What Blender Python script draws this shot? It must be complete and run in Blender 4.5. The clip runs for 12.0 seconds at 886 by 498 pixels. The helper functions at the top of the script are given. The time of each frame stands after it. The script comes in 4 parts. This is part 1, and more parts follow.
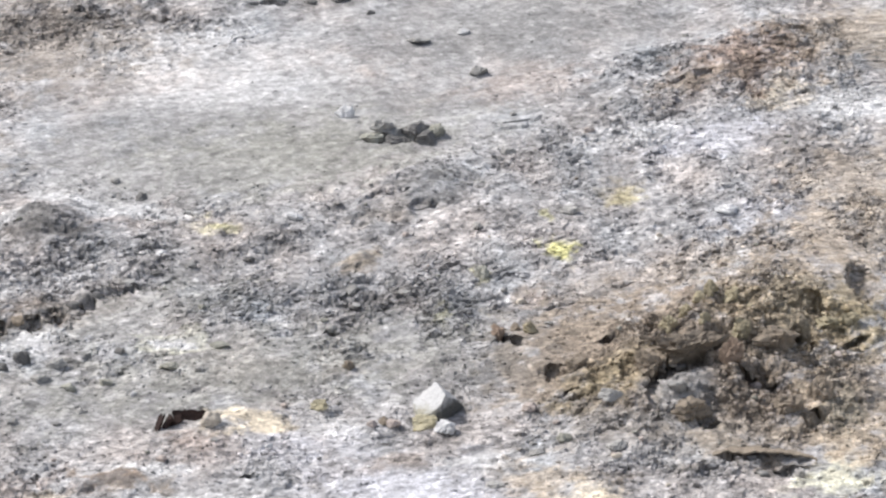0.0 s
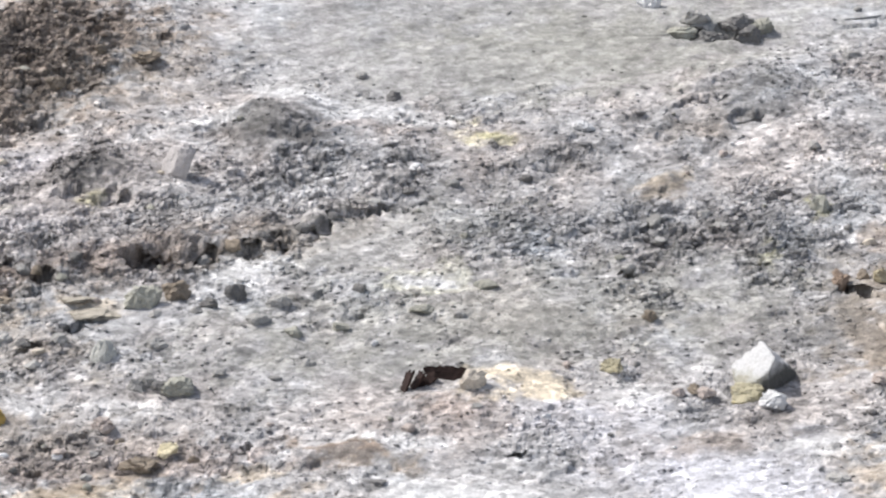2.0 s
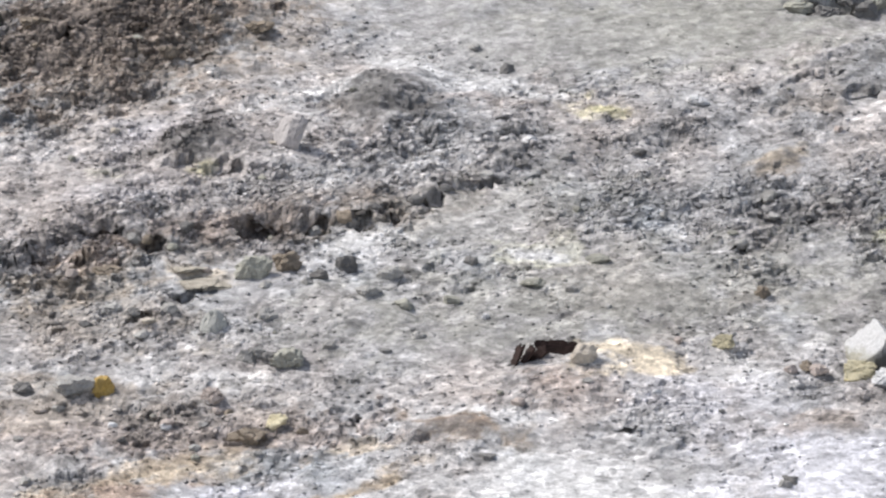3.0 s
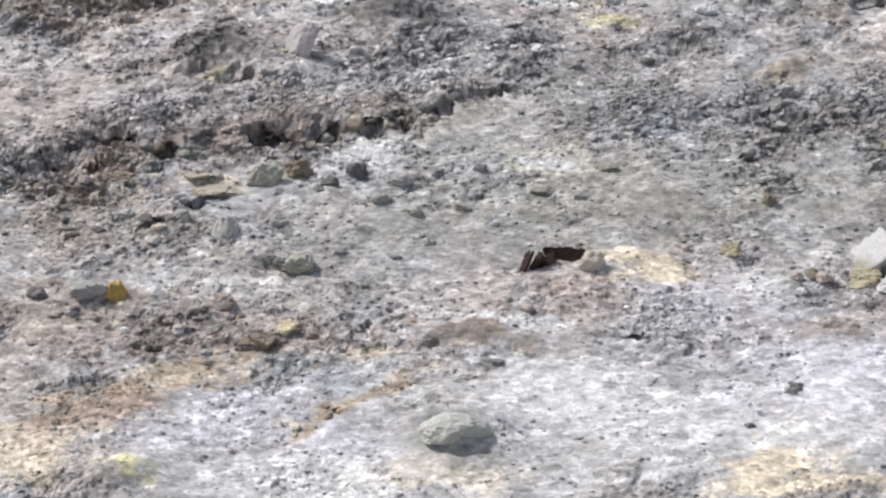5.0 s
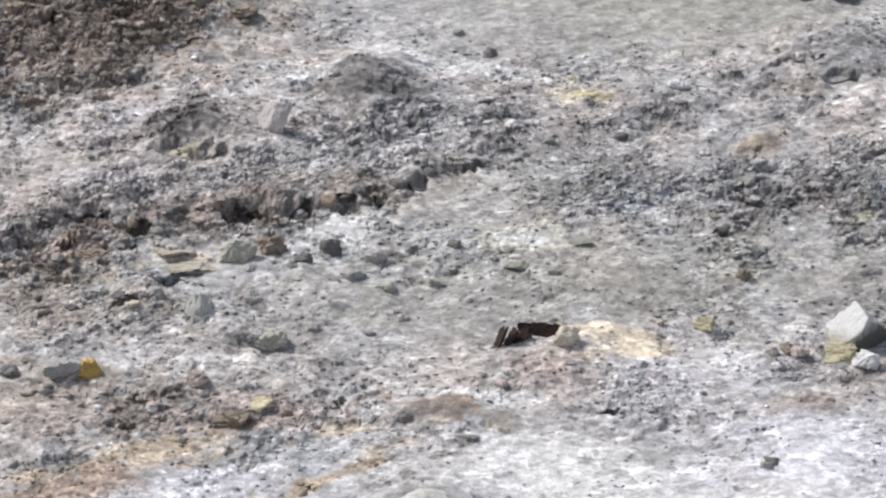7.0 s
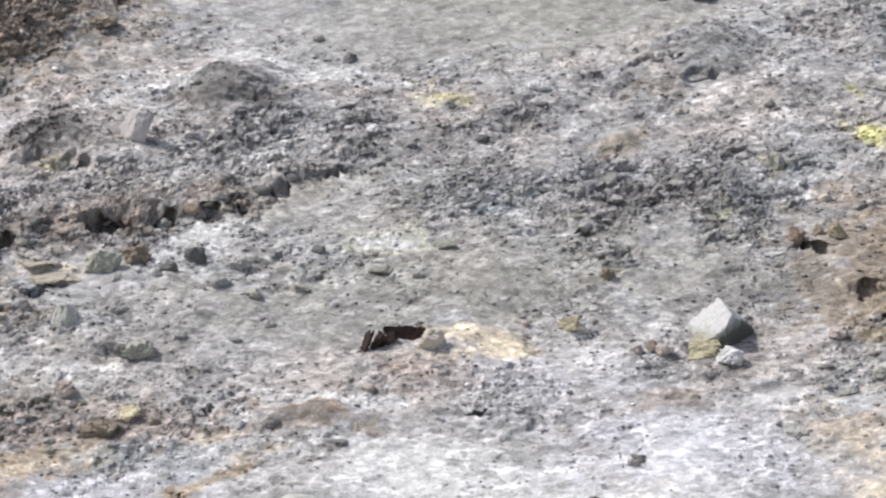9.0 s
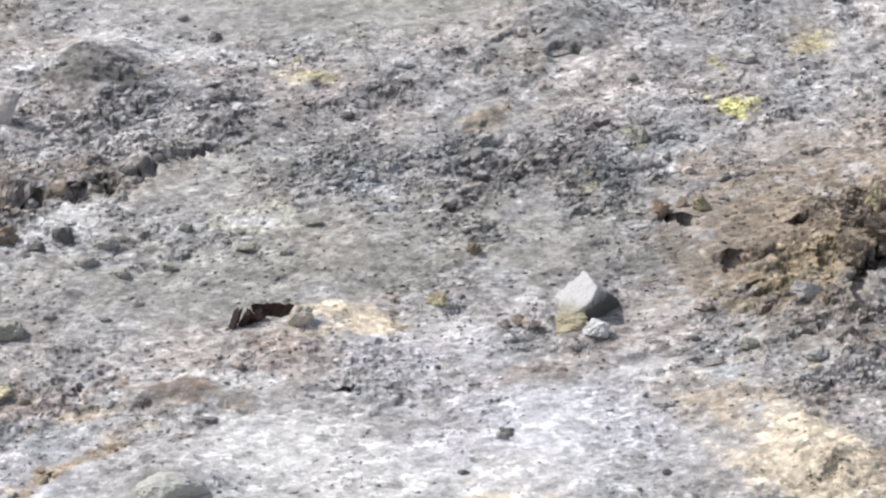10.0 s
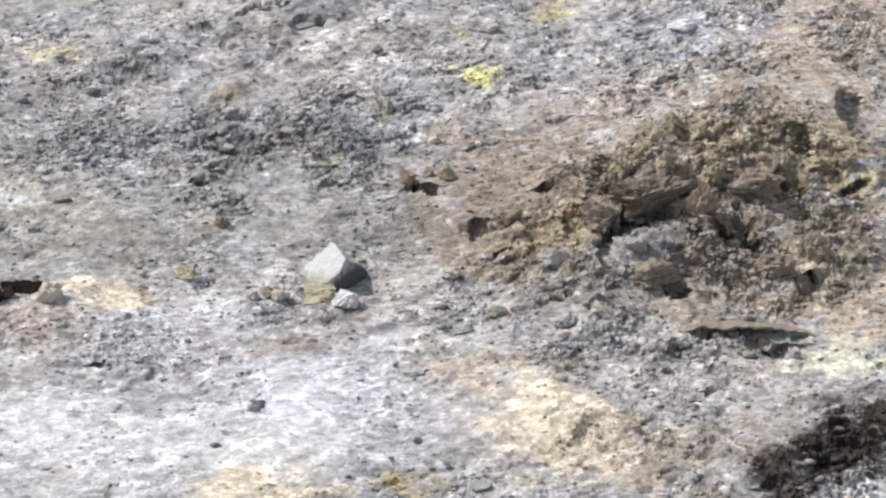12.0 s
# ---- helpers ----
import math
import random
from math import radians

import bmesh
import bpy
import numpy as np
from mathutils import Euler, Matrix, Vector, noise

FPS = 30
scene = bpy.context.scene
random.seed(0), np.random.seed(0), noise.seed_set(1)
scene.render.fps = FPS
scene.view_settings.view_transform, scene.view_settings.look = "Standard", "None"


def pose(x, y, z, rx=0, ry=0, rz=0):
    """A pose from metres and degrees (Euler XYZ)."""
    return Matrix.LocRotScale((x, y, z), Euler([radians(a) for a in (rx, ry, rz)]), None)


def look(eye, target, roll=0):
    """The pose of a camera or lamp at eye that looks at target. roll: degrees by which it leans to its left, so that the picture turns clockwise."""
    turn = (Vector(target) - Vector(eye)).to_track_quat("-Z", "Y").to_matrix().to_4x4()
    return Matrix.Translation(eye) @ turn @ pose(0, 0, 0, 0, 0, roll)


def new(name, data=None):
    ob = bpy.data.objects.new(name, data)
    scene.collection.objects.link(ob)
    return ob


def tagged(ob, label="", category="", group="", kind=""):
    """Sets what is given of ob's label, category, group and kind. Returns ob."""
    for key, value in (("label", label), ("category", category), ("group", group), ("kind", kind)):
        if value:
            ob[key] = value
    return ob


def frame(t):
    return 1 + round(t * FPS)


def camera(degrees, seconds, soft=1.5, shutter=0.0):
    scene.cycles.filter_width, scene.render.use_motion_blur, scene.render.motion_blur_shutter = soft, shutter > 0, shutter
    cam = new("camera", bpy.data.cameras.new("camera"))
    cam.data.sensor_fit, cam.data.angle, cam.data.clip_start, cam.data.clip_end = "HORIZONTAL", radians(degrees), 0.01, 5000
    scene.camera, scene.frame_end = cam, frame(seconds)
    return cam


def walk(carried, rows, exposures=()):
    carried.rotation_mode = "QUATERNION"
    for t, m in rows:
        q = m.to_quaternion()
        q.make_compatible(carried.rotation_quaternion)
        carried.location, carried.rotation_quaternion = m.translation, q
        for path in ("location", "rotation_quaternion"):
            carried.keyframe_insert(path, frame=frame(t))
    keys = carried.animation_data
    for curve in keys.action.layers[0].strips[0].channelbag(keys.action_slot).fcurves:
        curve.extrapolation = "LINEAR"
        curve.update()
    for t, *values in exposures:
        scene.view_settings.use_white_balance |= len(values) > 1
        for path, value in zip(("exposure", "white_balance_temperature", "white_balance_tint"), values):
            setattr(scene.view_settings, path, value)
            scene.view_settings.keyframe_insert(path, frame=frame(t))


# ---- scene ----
# A fumarole slope seen across a small crater through a long lens: grey ash, white and
# yellow mineral crusts, brown weathered outcrops and loose stones.

# ---- camera ----
cam = camera(12.0, 12.0, soft=2.4)
walk(cam, [
    (0, pose(0.000, -55.541, 13.848, 77.0699, 1.0415, -4.3702)),
    (0.5, pose(0.000, -52.174, 13.008, 76.6854, 0.1626, -2.9778)),
    (1, pose(0.000, -43.954, 10.959, 76.2606, 0.3266, -1.5920)),
    (1.5, pose(0.000, -43.749, 10.908, 76.4750, 0.0308, -0.7759)),
    (2, pose(0.000, -43.754, 10.909, 76.2856, -0.0074, -0.6351)),
    (2.5, pose(0.000, -43.654, 10.884, 76.0004, -0.0013, -0.0001)),
    (3, pose(0.000, -43.556, 10.860, 75.9148, -0.2302, 0.9848)),
    (3.2, pose(0.000, -43.520, 10.851, 75.8555, -0.1418, 1.2669)),
    (4.8, pose(0.000, -43.974, 10.964, 74.7371, -0.3784, 1.2099)),
    (5, pose(0.000, -43.938, 10.955, 74.6576, -0.3872, 1.1535)),
    (5.5, pose(0.000, -43.835, 10.929, 74.7391, -0.0832, 1.1055)),
    (6, pose(0.000, -43.815, 10.924, 74.9618, 0.1247, 1.0584)),
    (6.5, pose(0.000, -43.805, 10.922, 75.6878, -0.0760, 1.2307)),
    (6.7, pose(0.000, -43.823, 10.926, 75.7352, -0.1647, 1.0244)),
    (8.3, pose(0.000, -43.954, 10.959, 75.0625, 0.2351, -0.3262)),
    (8.5, pose(0.000, -43.974, 10.964, 75.0133, 0.3962, -0.6978)),
    (9, pose(0.000, -44.013, 10.974, 75.7432, 0.4887, -1.3392)),
    (9.5, pose(0.000, -44.182, 11.016, 75.7664, 0.4487, -2.0495)),
    (10, pose(0.000, -44.252, 11.033, 75.4006, 0.7815, -3.2743)),
    (10.5, pose(0.000, -44.312, 11.048, 75.3230, 0.7478, -4.1872)),
    (11, pose(0.000, -44.303, 11.046, 75.2171, 0.8195, -5.1368)),
    (11.5, pose(0.000, -44.448, 11.082, 75.1944, 0.7878, -5.7693)),
    (12, pose(0.000, -44.439, 11.080, 74.9667, 0.9094, -6.8306)),
], exposures=[
    (0, 0.05),
    (0.5, -0.02),
    (1, 0),
    (2, 0.14),
    (2.5, 0.08),
    (5.5, -0.16),
    (6.0, -0.02),
    (6.5, -0.06),
    (8.5, -0.10),
    (9.5, -0.05),
    (10.5, -0.12),
    (11, -0.03),
    (12, -0.04),
])

# ---- world and sun ----
SUN_FROM = Vector((-0.58, 0.20, 0.78)).normalized()
world = bpy.data.worlds.new("sky")
scene.world = world
world.use_nodes = True
wn = world.node_tree.nodes
sky = wn.new("ShaderNodeTexSky")
sky.sky_type = "NISHITA"
sky.sun_disc = False
sky.sun_elevation = math.asin(SUN_FROM.z)
sky.sun_rotation = math.atan2(SUN_FROM.x, SUN_FROM.y)
sky.air_density, sky.dust_density = 1.0, 2.5
wn["Background"].inputs["Strength"].default_value = 0.15
haze = wn.new("ShaderNodeHueSaturation")      # steam and haze take the blue out of the sky
haze.inputs["Saturation"].default_value = 0.65
world.node_tree.links.new(sky.outputs["Color"], haze.inputs["Color"])
world.node_tree.links.new(haze.outputs["Color"], wn["Background"].inputs["Color"])
sun_data = bpy.data.lights.new("sun", "SUN")
sun_data.energy, sun_data.angle, sun_data.color = 4.05, radians(1.2), (1.0, 0.965, 0.93)
sun = new("sun", sun_data)
sun.matrix_world = look(SUN_FROM * 60, (0, 0, 0))


# ---- noise ----
def lattice(ix, iy, seed):
    """A random number in 0..1 for each whole pair (ix, iy)."""
    h = ix.astype(np.uint32) * np.uint32(374761393) + iy.astype(np.uint32) * np.uint32(668265263) + np.uint32(seed * 2147483647 & 0xFFFFFFFF)
    h = (h ^ (h >> np.uint32(13))) * np.uint32(1274126177)
    h = (h ^ (h >> np.uint32(16))) * np.uint32(2246822519)
    return ((h ^ (h >> np.uint32(15))) & np.uint32(0xFFFFFF)).astype(np.float32) / np.float32(0x1000000)


def gradient(x, y, seed):
    """Gradient noise, about -0.7..0.7."""
    x, y = x.astype(np.float32), y.astype(np.float32)
    ix, iy = np.floor(x), np.floor(y)
    fx, fy = x - ix, y - iy
    ix, iy = ix.astype(np.int32), iy.astype(np.int32)
    u, v = fx * fx * fx * (fx * (fx * 6 - 15) + 10), fy * fy * fy * (fy * (fy * 6 - 15) + 10)

    def corner(ox, oy):
        a = lattice(ix + ox, iy + oy, seed) * np.float32(2 * math.pi)
        return np.cos(a) * (fx - ox) + np.sin(a) * (fy - oy)

    low = corner(0, 0) * (1 - u) + corner(1, 0) * u
    high = corner(0, 1) * (1 - u) + corner(1, 1) * u
    return low * (1 - v) + high * v


def fractal(x, y, octaves, seed, gain=0.5):
    total, size, amount = 0.0, 1.0, 1.0
    for i in range(octaves):
        total = total + amount * gradient(x * size + 17.3 * i, y * size - 9.1 * i, seed + i)
        size, amount = size * 2.03, amount * gain
    return total


def clods(x, y, seed, share):
    """Heights of angular lumps, one or none in each unit cell."""
    x, y = x.astype(np.float32), y.astype(np.float32)
    ix, iy = np.floor(x).astype(np.int32), np.floor(y).astype(np.int32)
    best = np.zeros(x.shape, np.float32)
    for ox in (-1, 0, 1):
        for oy in (-1, 0, 1):
            cx, cy = ix + ox, iy + oy
            px = (x - cx - 0.15 - 0.7 * lattice(cx, cy, seed)).astype(np.float32)
            py = (y - cy - 0.15 - 0.7 * lattice(cx, cy, seed + 1)).astype(np.float32)
            r = 0.18 + 0.42 * lattice(cx, cy, seed + 2) ** 1.6
            r = np.where(lattice(cx, cy, seed + 3) < share, r, 0.001)
            a = lattice(cx, cy, seed + 4) * np.float32(6.283)
            ca, sa = np.cos(a), np.sin(a)
            lx, ly = (px * ca + py * sa) / r, (py * ca - px * sa) / (r * 0.72)
            d = np.maximum(np.abs(lx) * 0.8 + np.abs(ly) * 0.45, np.abs(ly)) * 0.55 + np.sqrt(lx * lx + ly * ly) * 0.45
            lump = r * np.clip(1.0 - d * d * d, 0, 1) * (1.0 + 0.35 * lx)
            best = np.maximum(best, lump)
    return best


def shards(x, y, seed):
    """Broken pieces: the own number of the nearest one, how deep inside it the place lies, and the way from its middle."""
    x, y = x.astype(np.float32), y.astype(np.float32)
    ix, iy = np.floor(x).astype(np.int32), np.floor(y).astype(np.int32)
    first = np.full(x.shape, 9.0, np.float32)
    second, own = first.copy(), np.zeros(x.shape, np.float32)
    ax, ay = own.copy(), own.copy()
    for ox in (-1, 0, 1):
        for oy in (-1, 0, 1):
            cx, cy = ix + ox, iy + oy
            px = x - cx - lattice(cx, cy, seed)
            py = y - cy - lattice(cx, cy, seed + 1)
            d = np.abs(px) * 0.45 + np.abs(py) * 0.35 + 0.6 * np.sqrt(px * px + py * py)
            closer = d < first
            second = np.where(closer, first, np.minimum(second, d))
            own = np.where(closer, lattice(cx, cy, seed + 2), own)
            ax, ay, first = np.where(closer, px, ax), np.where(closer, py, ay), np.where(closer, d, first)
    return own, second - first, ax, ay


def ramp(low, high, v):
    v = np.clip((v - low) / (high - low), 0, 1)
    return v * v * (3 - 2 * v)


# ---- the land ----
FLAT = 0.52      # ellipses are given in x and in y times FLAT, for the slope is long
BUMPS, HOLLOWS, LEDGES, ROUGH, SMOOTH, STAINS_AND_SHADE = [], [], [], [], [], []


def bump(x, y, rx, ry, turn, height):
    BUMPS.append((x, y, rx, ry, turn, height))


def hollow(x, y, rx, ry, turn, depth):
    HOLLOWS.append((x, y, rx, ry, turn, depth))


def ledge(height, back, *line):
    """A scarp that faces down the slope along the line, and runs out over back metres behind it."""
    LEDGES.append((height, back, line))


def rough(x, y, rx, ry, turn, amount):
    ROUGH.append((x, y, rx, ry, turn, amount))


def smooth(x, y, rx, ry, turn, amount):
    SMOOTH.append((x, y, rx, ry, turn, amount))


def stain_or_shade(mineral, x, y, rx, ry, turn, amount):
    STAINS_AND_SHADE.append((mineral, x, y, rx, ry, turn, amount))


def oval(x, y, e):
    """How far x, y lie from the middle of an ellipse: 1 on its edge."""
    a = radians(e[4])
    dx, dy = x - e[0], (y - e[1]) * FLAT
    return np.sqrt(((dx * math.cos(a) + dy * math.sin(a)) / e[2]) ** 2 + ((dy * math.cos(a) - dx * math.sin(a)) / e[3]) ** 2)


def plain(x, y):
    """The large shape: the slope, the hill above it, the hollow before it and the bank on which the camera stands."""
    up = 70 * np.tanh(y * math.tan(radians(16)) / 70)
    pit = np.maximum(up, -4.0)
    bank = np.where(y > -43, 9.0 - (y + 43) * 0.8, 9.0 + 40 * np.tanh((-43 - y) * 0.249 / 40))
    return np.maximum(pit, bank)


def land(x, y):
    """The slope with its mounds, ledges and hollows, without the small stones."""
    z = plain(x, y)
    wx = x + 0.20 * fractal(x * 1.1, y * 1.6, 3, 11)
    wy = y + 0.34 * fractal(x * 1.0 + 40, y * 1.5, 3, 12)
    for e in BUMPS:
        z = z + e[5] * np.exp(-1.3 * oval(wx, wy, e) ** 2)
    for height, back, line in LEDGES:
        xs, ys = [p[0] for p in line], [p[1] for p in line]
        d = wy - np.interp(wx, xs, ys)
        ends = ramp(xs[0] - 0.4, xs[0] + 0.2, wx) * (1 - ramp(xs[-1] - 0.2, xs[-1] + 0.4, wx))
        high = height * ends * (1 + 0.9 * gradient(x * 0.9, y * 0.3, 14))
        z = z + high * ramp(-0.05, 0.30, d) * np.exp(-np.maximum(d, 0) / back)
    pit = 0.0
    for e in HOLLOWS:
        pit = np.maximum(pit, e[5] * (1 - ramp(0.70, 1.10, oval(wx, wy, e))))
    return z - pit


bump(-1.44, 3.16, 0.71, 0.27, 0, 0.3)
bump(-4.33, 4.85, 2.00, 0.80, 10, 0.45)
bump(7.96, -0.65, 2.65, 0.92, 20, 0.6)
bump(5.75, -4.89, 1.07, 0.42, -15, 0.28)
bump(-3.77, -6.12, 0.59, 0.27, 0, 0.24)
bump(-0.66, -5.05, 0.50, 0.20, -5, 0.2)
bump(1.22, -2.22, 0.49, 0.14, 0, 0.1)
bump(0.46, -2.67, 0.75, 0.21, 5, 0.1)
bump(9.22, 7.56, 1.81, 0.54, 10, 0.3)
bump(3.74, 5.59, 0.77, 0.26, 0, 0.14)
bump(-2.95, 1.88, 1.06, 0.38, 0, 0.15)
bump(2.98, 1.85, 0.34, 0.14, 10, 0.12)
ledge(0.12, 0.9, (-5.37, -0.58), (-4.82, -0.04), (-4.23, 0.10), (-3.61, -0.21), (-2.55, 0.22), (-1.83, 0.42), (-1.23, 0.62), (-0.62, 0.99))
ledge(0.10, 0.7, (-0.62, 0.99), (-0.01, 1.52), (0.61, 1.74), (1.42, 2.00), (2.64, 2.60))
ledge(0.09, 1.2, (5.03, -1.22), (5.59, -2.00), (6.47, -2.20), (7.01, -2.51), (7.82, -3.01), (8.58, -3.08), (9.55, -2.50))
ledge(0.12, 1.0, (7.12, -6.40), (7.80, -6.04), (8.41, -5.80), (9.30, -5.40))
ledge(0.10, 0.4, (-0.93, -5.52), (-0.64, -5.49), (-0.26, -5.54))
ledge(0.07, 0.4, (4.06, -3.94), (4.52, -3.88), (5.01, -3.72), (5.72, -3.59))
ledge(0.05, 0.5, (2.55, -3.52), (3.06, -3.55), (3.63, -3.62))
ledge(0.06, 0.4, (-0.89, -3.69), (-0.39, -3.72), (0.23, -3.94))
ledge(0.10, 0.4, (-4.25, -1.02), (-3.56, -0.85), (-2.78, -0.97))
ledge(0.08, 0.4, (-4.08, -1.65), (-3.74, -1.51), (-3.33, -1.51))
ledge(0.06, 0.5, (3.33, 0.09), (3.77, 0.10), (4.25, -0.03))
ledge(0.07, 0.4, (7.95, 7.00), (8.61, 7.20), (9.27, 7.36))
hollow(4.78, -0.44, 0.14, 0.08, -15, 0.17)
hollow(4.99, -0.58, 0.16, 0.06, -28, 0.17)
hollow(9.80, 0.22, 0.26, 0.32, -15, 0.14)
hollow(8.99, -0.55, 0.20, 0.13, 0, 0.14)
hollow(8.75, -1.36, 0.22, 0.16, 0, 0.2)
hollow(8.10, -3.84, 0.40, 0.06, -8, 0.12)
hollow(7.35, -3.62, 0.17, 0.04, 10, 0.16)
hollow(-1.57, -3.57, 0.11, 0.06, 0, 0.14)
hollow(-4.36, 0.10, 0.29, 0.11, -4, 0.16)
hollow(-2.70, 0.25, 0.31, 0.10, 8, 0.18)
hollow(-3.78, -0.16, 0.17, 0.08, 0, 0.14)
hollow(8.36, 6.76, 0.44, 0.06, 8, 0.07)
hollow(-5.11, 4.03, 0.12, 0.07, 0, 0.16)
hollow(8.00, -2.07, 0.24, 0.07, 10, 0.16)
hollow(5.36, -1.50, 0.17, 0.05, -10, 0.1)
hollow(6.66, 0.86, 0.16, 0.05, 10, 0.12)
hollow(-4.64, -0.66, 0.20, 0.05, 10, 0.12)
hollow(-5.03, -0.33, 0.18, 0.05, 8, 0.12)
hollow(-2.07, 0.34, 0.16, 0.05, 5, 0.12)
hollow(-1.59, 0.43, 0.15, 0.05, 10, 0.12)
hollow(-1.20, 0.59, 0.15, 0.05, 15, 0.12)
hollow(-0.87, 0.85, 0.16, 0.06, 20, 0.12)
hollow(-0.26, 1.28, 0.16, 0.05, 20, 0.1)
hollow(-3.80, -1.53, 0.18, 0.05, 10, 0.1)
hollow(-3.36, -1.10, 0.14, 0.04, 0, 0.1)
hollow(-3.10, 1.30, 0.21, 0.06, 10, 0.1)
hollow(-3.60, 1.36, 0.19, 0.05, 0, 0.1)
hollow(7.87, -2.09, 0.18, 0.05, 0, 0.14)
hollow(8.16, -2.17, 0.20, 0.05, -10, 0.14)
hollow(8.70, -2.78, 0.24, 0.07, 10, 0.18)
hollow(7.24, -2.95, 0.18, 0.05, 0, 0.1)
hollow(9.41, -1.18, 0.31, 0.06, 25, 0.16)
hollow(5.58, -2.12, 0.18, 0.05, -10, 0.1)
hollow(6.11, -0.96, 0.16, 0.04, 10, 0.1)
hollow(2.46, -0.07, 0.11, 0.06, 0, 0.1)
hollow(3.71, 5.25, 0.51, 0.07, -5, 0.12)
hollow(2.06, 9.86, 0.33, 0.07, 0, 0.1)
hollow(4.04, 3.27, 0.26, 0.05, 12, 0.07)
hollow(3.52, 3.55, 0.32, 0.04, 12, 0.07)
hollow(5.58, 5.80, 0.30, 0.04, 5, 0.05)
hollow(6.60, -2.21, 0.14, 0.20, -20, 0.17)
hollow(6.91, -2.02, 0.20, 0.12, 15, 0.17)
hollow(7.23, -1.79, 0.22, 0.12, 22, 0.17)
hollow(7.56, -1.53, 0.19, 0.13, 30, 0.17)
hollow(-1.79, -4.91, 0.10, 0.03, 25, 0.10)
hollow(1.22, -3.53, 0.11, 0.03, 0, 0.12)
stain_or_shade("brown", 4.88, -0.54, 0.37, 0.18, -10, 0.7)
rough(-3.93, 0.08, 3.02, 0.54, 8, 0.9)
rough(-1.25, 1.44, 2.17, 0.68, 15, 0.8)
rough(-4.09, -1.54, 1.41, 0.35, 0, 0.62)
rough(-5.21, 3.85, 2.35, 0.85, 8, 1)
rough(3.05, 1.00, 1.23, 0.49, 10, 0.8)
rough(1.21, 0.73, 1.53, 0.49, 10, 0.55)
rough(7.72, -1.95, 2.58, 1.08, 15, 1)
rough(3.76, 0.62, 1.87, 0.75, 15, 0.7)
rough(8.77, 2.01, 2.28, 0.78, 10, 0.6)
rough(8.19, -6.07, 1.00, 0.50, 30, 1)
rough(8.85, 7.02, 3.57, 0.89, 10, 0.6)
rough(6.26, 4.34, 3.38, 0.84, 10, 0.5)
rough(-0.88, 8.99, 2.37, 0.91, 0, 0.7)
rough(6.29, -3.34, 2.03, 0.35, 0, 0.45)
smooth(-0.87, -1.63, 1.92, 0.32, 5, 0.55)
smooth(1.62, 4.70, 1.98, 0.40, 5, 0.8)
smooth(3.30, -0.06, 0.42, 0.19, 0, 0.6)
smooth(-2.69, -0.82, 0.36, 0.12, 10, 1)
smooth(2.34, -4.90, 3.60, 0.55, 0, 0.45)
smooth(1.27, -4.85, 2.19, 0.60, 0, 0.4)
smooth(3.35, -0.17, 0.55, 0.18, 0, 0.4)
smooth(1.69, 5.72, 3.61, 0.60, 5, 0.9)
smooth(5.04, 9.05, 2.93, 0.73, 0, 0.9)
smooth(4.20, -3.20, 0.26, 0.08, 0, 1)
smooth(-0.64, -5.47, 0.43, 0.19, 0, 0.8)
stain_or_shade("ash", 2.29, 5.86, 3.62, 0.86, 8, 0.7)
stain_or_shade("ash", 5.96, 9.10, 2.76, 0.74, 5, 0.8)
stain_or_shade("ash", 0.40, 5.61, 2.14, 0.51, 5, 0.5)
stain_or_shade("white", -1.51, 0.04, 0.60, 0.17, 15, 0.85)
stain_or_shade("lemon", 0.26, -0.22, 0.42, 0.17, 0, 0.9)
stain_or_shade("white", -2.84, -2.72, 0.43, 0.13, 0, 0.75)
stain_or_shade("white", -3.65, -2.60, 0.34, 0.11, 0, 0.6)
stain_or_shade("white", -0.34, 3.56, 1.10, 0.15, -12, 0.8)
stain_or_shade("white", -2.44, 2.94, 0.96, 0.11, 12, 0.65)
stain_or_shade("lilac", -3.98, 2.20, 0.57, 0.24, 0, 0.6)
stain_or_shade("white", -2.44, 1.91, 0.16, 0.28, -40, 0.85)
stain_or_shade("white", -0.22, -3.41, 0.79, 0.09, -5, 0.85)
stain_or_shade("white", 2.29, -2.38, 0.69, 0.20, -10, 0.6)
stain_or_shade("white", 0.73, -4.57, 0.61, 0.13, 0, 1)
stain_or_shade("lilac", 2.97, -3.87, 1.12, 0.28, 0, 0.8)
stain_or_shade("white", -0.90, -5.91, 1.61, 0.27, 0, 0.7)
stain_or_shade("white", 0.99, -5.14, 2.18, 0.44, 0, 0.55)
stain_or_shade("lilac", -1.72, -5.36, 0.76, 0.24, 10, 0.85)
stain_or_shade("lilac", -2.83, -4.95, 0.93, 0.29, 10, 0.85)
stain_or_shade("white", -2.50, -6.01, 1.18, 0.21, 0, 0.8)
stain_or_shade("lilac", 1.89, -2.91, 1.14, 0.26, -5, 0.5)
stain_or_shade("white", 0.69, -4.64, 1.60, 0.42, 0, 0.7)
stain_or_shade("lilac", 3.27, -4.44, 1.40, 0.34, 0, 0.85)
stain_or_shade("white", 4.16, -3.55, 0.69, 0.10, 0, 0.75)
stain_or_shade("white", 2.59, -5.26, 1.38, 0.22, 0, 0.65)
stain_or_shade("lilac", 8.89, 2.62, 1.12, 0.40, 10, 0.55)
stain_or_shade("white", 7.25, 2.33, 0.52, 0.14, 10, 0.6)
stain_or_shade("white", 10.96, 5.88, 0.97, 0.26, 0, 1)
stain_or_shade("lilac", 8.34, 5.02, 1.12, 0.29, 10, 0.65)
stain_or_shade("white", 0.46, 8.30, 2.07, 0.54, 0, 0.55)
